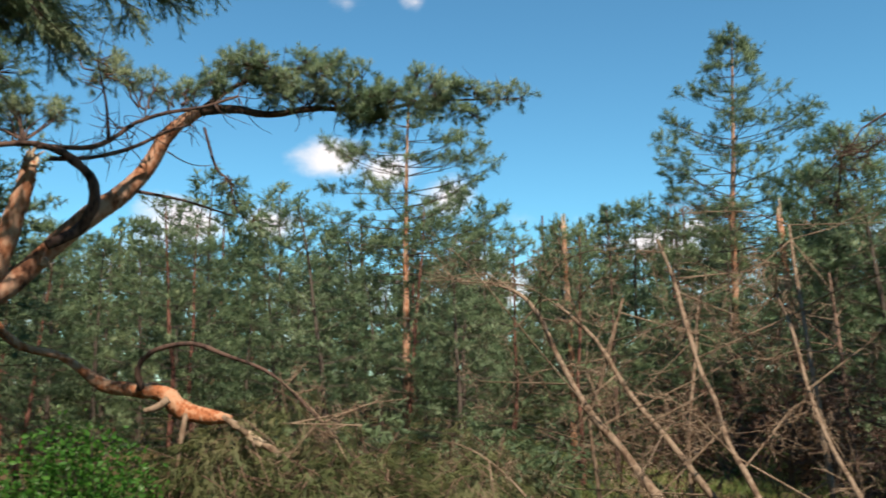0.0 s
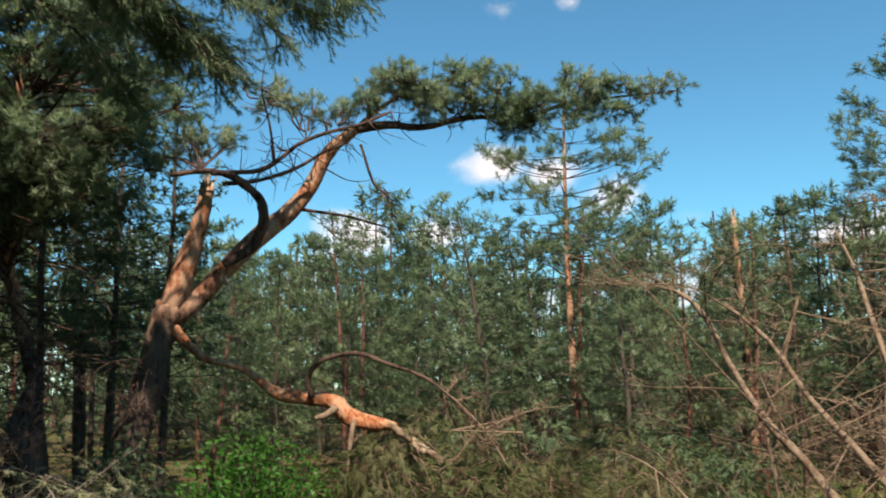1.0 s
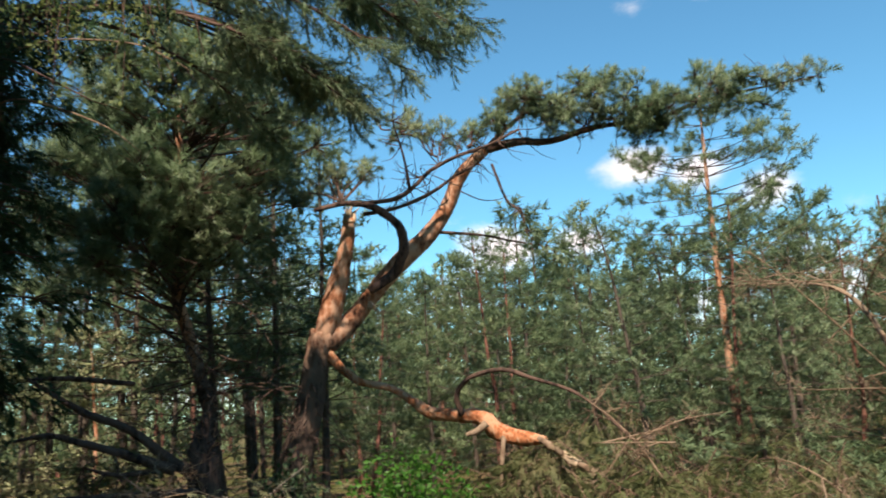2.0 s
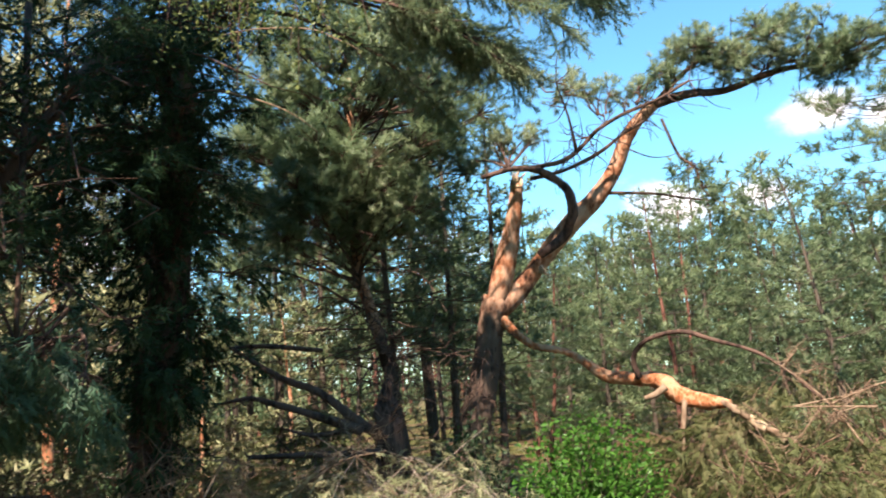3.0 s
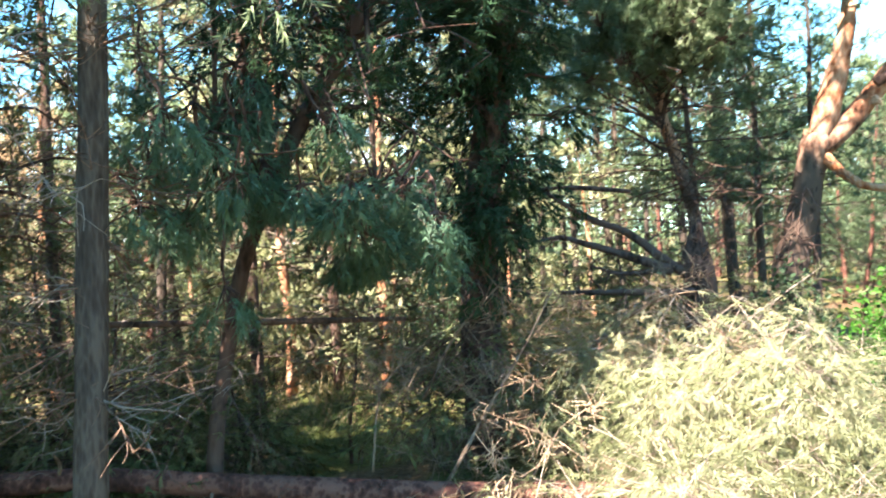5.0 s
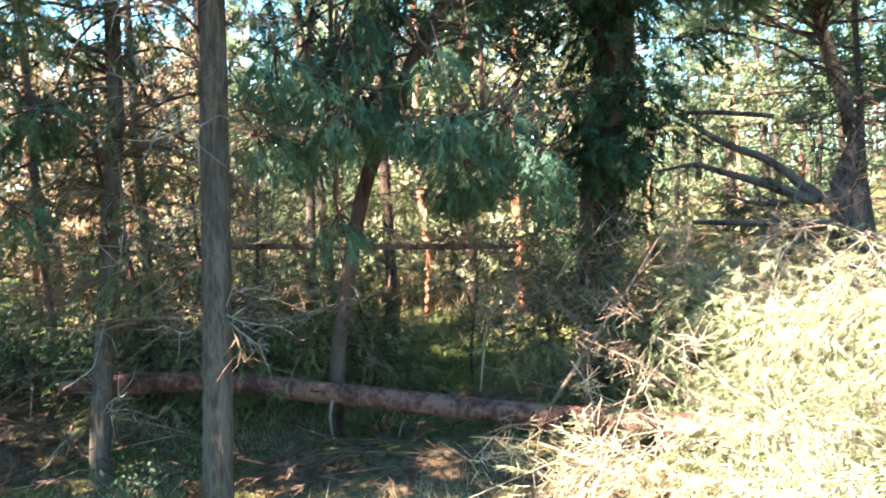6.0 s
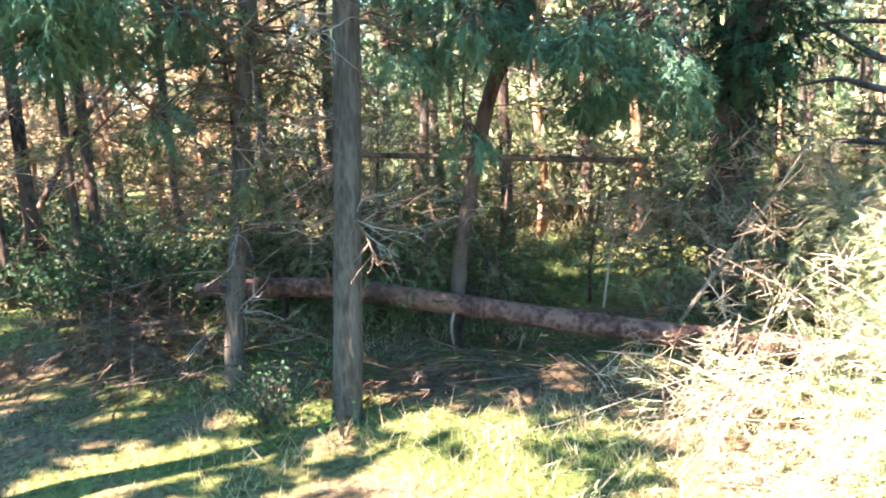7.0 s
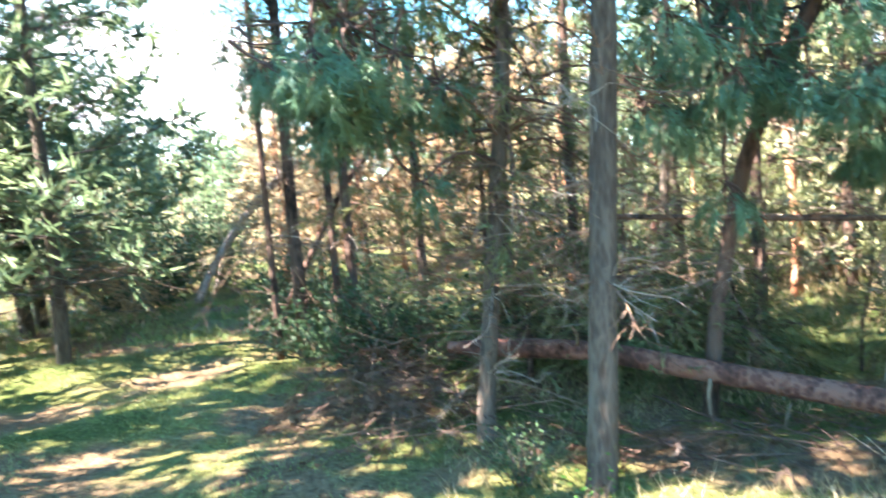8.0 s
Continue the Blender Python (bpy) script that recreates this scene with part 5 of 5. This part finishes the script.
# ---- stump with low dark boughs ----
def low_boughs():
    rng = np.random.default_rng(121)
    root = thing("stump", -4.25, 5.4, 0, "dark stump with spreading low bare boughs", "tree stump")
    g = Geo()
    g.tube([(-4.28, 5.35, -0.1), (-4.25, 5.37, 0.6), (-4.22, 5.38, 1.15), (-4.26, 5.4, 1.42), (-4.2, 5.39, 1.62)], [0.16, 0.13, 0.12, 0.09, 0.02], 12, 0.14, rng)
    part("trunk", g, BARK_DARK, root)
    g = Geo()
    for _ in range(90):
        q = np.array([-4.22, 5.38, rng.uniform(0.7, 1.6)])
        e = unit(rng.normal(size=3) + [0, -0.2, 0.5]) * rng.uniform(0.15, 0.5)
        g.tube([q, q + e * 0.5 + rng.normal(size=3) * 0.03, q + e], [0.005, 0.004, 0.002], 3, cap=False)
    tagged(part("twig_spray", g, WOOD_DEAD, root), kind="stuff")
    for pts, r in (([(-4.2, 5.38, 1.15), (-4.39, 5.25, 1.24), (-4.67, 5.04, 1.54), (-4.91, 4.82, 1.69), (-5.2, 4.52, 1.98)], (0.06, 0.045, 0.035, 0.028, 0.015)), ([(-4.33, 5.17, 1.2), (-4.62, 4.95, 1.35), (-4.89, 4.7, 1.48), (-5.03, 4.57, 1.54), (-5.2, 4.4, 1.51)], (0.045, 0.035, 0.026, 0.02, 0.01)), ([(-4.13, 5.18, 1.03), (-4.56, 4.84, 1.05), (-4.96, 4.48, 1.07)], (0.03, 0.028, 0.018)), ([(-4.63, 5.05, 1.9), (-4.99, 4.72, 1.97), (-5.2, 4.52, 1.97)], (0.02, 0.02, 0.012)), ([(-4.4, 5.2, 1.22), (-4.65, 4.9, 1.2), (-4.85, 4.75, 1.28)], (0.025, 0.018, 0.008))):
        g = Geo()
        line = g.tube(pts, r, 8, 0.05, rng)
        stick = part("bough", g, BARK_DARK, root)
        g = Geo()
        for _ in range(10):
            q = line[rng.integers(3, len(line))]
            e = unit(rng.normal(size=3) + [-0.4, -0.4, 0.1]) * rng.uniform(0.1, 0.3)
            g.tube([q, q + e * 0.5 + rng.normal(size=3) * 0.02, q + e], [0.007, 0.005, 0.003], 4, cap=False)
        spray(g, stick, BARK_DARK)


low_boughs()


# ---- orange pine behind ----
def hidden_pine():
    rng = np.random.default_rng(151)
    root = thing("pine_tree", -5.1, 6.7, 0, "Scots pine with bright orange bark behind the shaded pine", "pine tree")
    g = Geo()
    g.tube([(-5.0, 6.75, -0.1), (-5.12, 6.58, 1.53), (-5.16, 6.54, 1.88), (-5.25, 6.41, 2.48), (-5.28, 6.32, 2.84), (-5.08, 6.09, 4.11), (-5.03, 6.03, 4.75)], [0.09, 0.07, 0.066, 0.062, 0.06, 0.05, 0.03], 11, 0.04, rng)
    part("trunk", g, BARK_PINE, root)
    twigs, green = Geo(), Geo()
    for k in range(168):
        q = unit(rng.normal(size=3)) * rng.uniform(0.3, 1.0) ** 0.5
        if k < 130:
            c = np.array([-4.75, 6.1, 4.3]) + q * [1.25, 1.2, 1.3]
        else:
            # the lower boughs that reach back behind the shaded pine
            c = np.array([-5.15, 5.25, 3.4]) + q * [0.75, 0.7, 0.75]
        z = c[2] - rng.uniform(0.1, 0.5)
        hold = np.array([np.interp(z, [2.8, 5.4], [-5.28, -5.0]), np.interp(z, [2.8, 5.4], [6.32, 6.0]), z])
        twigs.tube([hold, (hold + c) / 2 + rng.normal(size=3) * 0.06, c], [0.016, 0.011, 0.006], 4, cap=False)
        puff(twigs, green, hold + (c - hold) * 0.7, c, rng.uniform(0.22, 0.36), rng, 30, 42, 0.095, 0.0032)
    # the dead lower boughs, a haze of fine twigs
    for _ in range(44):
        z = rng.uniform(1.5, 3.2)
        p = np.array([np.interp(z, [0, 2.84], [-5.0, -5.28]), np.interp(z, [0, 2.84], [6.75, 6.32]), z])
        d = unit(rng.normal(size=3) * [1, 1, 0.25] + [0.3, -0.5, 0.0])
        l = rng.uniform(0.6, 1.6)
        line = twigs.tube([p, p + d * l * 0.5 + rng.normal(size=3) * 0.08, p + d * l - [0, 0, 0.12 * l]], [0.009, 0.006, 0.003], 4, cap=False)
        for _ in range(9):
            q = line[rng.integers(1, len(line))]
            e = unit(d * 0.6 + rng.normal(size=3)) * rng.uniform(0.15, 0.5)
            twigs.tube([q, q + e * 0.5 + rng.normal(size=3) * 0.04, q + e], [0.004, 0.003, 0.0015], 3, cap=False, step=2)
    tagged(part("twig_spray", twigs, BARK_DARK, root), kind="stuff")
    part("crown", green, NEEDLE, root)


hidden_pine()


def birch_spray():
    """The hanging twig ends of a birch whose crown is overhead."""
    rng = np.random.default_rng(161)
    root = thing("birch_branch", -2.5, 2.3, 3.6, "hanging birch branch with small sunlit leaves", "branch")
    w = Geo()
    w.tube([(-4.2, 3.1, 5.0), (-3.5, 2.6, 4.6), (-2.75, 2.15, 4.0), (-2.05, 2.6, 3.85)], [0.03, 0.024, 0.016, 0.006], 6)
    part("stick", w, BARK_DARK, root)
    w, g = Geo(), Geo()
    for k in range(34):
        t = rng.uniform(0, 1)
        top = np.array([-2.75 + 0.7 * t, 2.1 + 0.5 * t, 3.95 - 0.1 * t]) + rng.normal(size=3) * 0.08
        end = top + [rng.normal() * 0.1, rng.normal() * 0.1, -rng.uniform(0.3, 0.85)]
        line = w.tube([top, (top + end) / 2 + rng.normal(size=3) * 0.03, end], [0.004, 0.003, 0.0015], 3, cap=False)
        leaves(g, line[rng.integers(1, len(line), 90)] + rng.normal(size=(90, 3)) * 0.04, rng, 0.013, 0.1)
    tagged(part("twig_spray", w, BARK_DARK, root), kind="stuff")
    tagged(part("foliage", g, LEAF_BIRCH, root), kind="stuff")


birch_spray()


# ---- leafy plants ----
def shrub(name, x, y, r, tall, seed, stems, per, leaf, size, label, group="", z0=0.25, singles=0):
    rng = np.random.default_rng(seed)
    root = thing(name, x, y, 0, label, "shrub", group)
    wood, green = Geo(), Geo()
    for _ in range(stems):
        a, q = rng.uniform(0, 6.28), math.sqrt(rng.uniform(0, 1)) * r
        h = tall * (1 - 0.45 * (q / r) ** 2) * rng.uniform(0.6, 1.05)
        top = np.array([x + math.cos(a) * q, y + math.sin(a) * q, h])
        line = wood.tube([(x + math.cos(a) * q * 0.3, y + math.sin(a) * q * 0.3, 0), (x + math.cos(a) * q * 0.6, y + math.sin(a) * q * 0.6, h * 0.5), top], [0.007, 0.005, 0.002], 4, cap=False)
        base = line[rng.integers(int(len(line) * z0), len(line), per)] + rng.normal(size=(per, 3)) * 0.075
        leaves(green, base, rng, size)
    tagged(part("stalk", wood, BARK_GREY, root), kind="stuff")
    tagged(part("foliage", green, leaf, root), kind="stuff")
    if singles:
        one = Geo()
        leaves(one, np.zeros((1, 3)), np.random.default_rng(1), size * 1.15)
        me = one.mesh("leaf", leaf)
        for _ in range(singles):
            a, e = rng.uniform(0, 6.28), rng.uniform(0.1, 1.0)
            p = (x + math.cos(a) * r * math.sqrt(1 - e * e * 0.8), y + math.sin(a) * r * math.sqrt(1 - e * e * 0.8), tall * (0.35 + 0.62 * e))
            ob = new("leaf", me)
            ob.parent = root
            ob.matrix_parent_inverse = root.matrix_world.inverted()
            ob.matrix_basis = pose(*p, rng.uniform(-60, 60), rng.uniform(-60, 60), rng.uniform(0, 360))


shrub("green_shrub", -2.45, 5.5, 0.52, 1.28, 131, 120, 110, LEAF, 0.022, "bright green sunlit leafy shrub beside the heap", singles=240)
shrub("ivy_shrub", -3.72, 5.95, 0.34, 1.25, 132, 60, 50, LEAF_DARK, 0.028, "dark ivy-like leaves round the broken pine's foot")
shrub("herb", -3.7, -0.02, 0.13, 0.28, 133, 16, 30, LEAF_DARK, 0.014, "small green herb at the foot of the trunk")
shrub("herb", -3.35, 0.3, 0.08, 0.22, 134, 5, 10, LEAF, 0.013, "small green herb in the grass")
shrub("undergrowth_bush", -8.3, -1.6, 0.9, 1.0, 135, 90, 52, LEAF_DARK, 0.028, "dark low bush at the wood's edge", "bushes")
shrub("undergrowth_bush", -6.7, -1.2, 0.9, 0.7, 136, 90, 52, LEAF_DARK, 0.026, "dark low bush at the wood's edge", "bushes")
shrub("undergrowth_bush", -12.9, -4.1, 1.7, 2.0, 137, 90, 52, LEAF_DARK, 0.032, "dark low bush at the wood's edge", "bushes")


for k, (x, y, r, h, leaf) in enumerate(((-6.3, 1.4, 0.7, 1.3, LEAF_BIRCH), (-6.2, 0.2, 0.6, 1.5, LEAF_DARK), (-7.6, 1.2, 0.9, 2.4, LEAF_BIRCH), (-8.6, 3.2, 0.9, 2.2, LEAF_BIRCH), (-6.9, 4.6, 0.8, 1.8, LEAF_DARK), (-6.6, -0.6, 0.6, 0.8, LEAF_DARK))):
    shrub("wood_bush", x, y, r, h, 170 + k, 44, 80, leaf, 0.02, "loose leafy bush in the wood's shade", "wood bushes", 0.15)


shrub("undergrowth_bush", -6.3, 0.0, 0.7, 0.6, 138, 80, 50, LEAF_DARK, 0.026, "dark low bush at the wood's edge", "bushes")
shrub("undergrowth_bush", -11.5, -4.8, 1.6, 1.5, 139, 80, 52, LEAF_DARK, 0.04, "dark low bush at the wood's edge", "bushes")


# ---- grass ----
def grass(name, x0, x1, y0, y1, count, tall, material, seed, label, width=0.0035):
    rng = np.random.default_rng(seed)
    x, y = rng.uniform(x0, x1, count), rng.uniform(y0, y1, count)
    thick = np.sin(x * 3.1 + 1) * np.cos(y * 2.7) + 0.7 * np.sin(x * 7.3 + y * 5.1) + rng.normal(size=count) * 0.7
    keep = (thick > -0.3) & (((x + 3.95) / 0.55) ** 2 + ((y - 1.3) / 1.0) ** 2 > 1 + 0.3 * rng.normal(size=count))
    x, y = x[keep], y[keep]
    n = len(x)
    root = np.stack([x, y, height(x, y) - 0.01], 1)
    lean = rng.normal(size=(n, 3)) * [0.5, 0.5, 0] + [0, 0, 1]
    h = tall * rng.uniform(0.4, 1.25, (n, 1))
    side = unit(np.cross(lean, rng.normal(size=(n, 3)))) * width
    g = Geo()
    g.tris(np.stack([root - side, root + side, root + unit(lean) * h], 1))
    return tagged(new(name, g.mesh(name, material)), label, "grass", kind="stuff")


grass("grass", -8.5, -1.2, -5.0, 1.6, 78000, 0.04, GRASS, 141, "short dappled grass on the clearing floor")
grass("grass", -16, -8, -9, 0.0, 20000, 0.12, GRASS, 142, "short dappled grass on the clearing floor", 0.008)
grass("meadow_grass", -17, -6.2, 0.5, 12, 30000, 0.3, STRAW, 145, "tall pale sunlit grass behind the wood's edge", 0.008)
grass("grass", -8.2, -5.8, 2.4, 5.0, 9000, 0.14, GRASS, 146, "bright green sunlit grass in a gap of the wood", 0.006)
grass("dry_grass", -5.5, -1.5, -0.4, 2.2, 6000, 0.12, STRAW, 143, "sparse dry grass and thin stalks", 0.003)
grass("grass", -1, 9, 9, 18, 26000, 0.16, GRASS, 144, "pale grass in the clearing between the pines", 0.01)
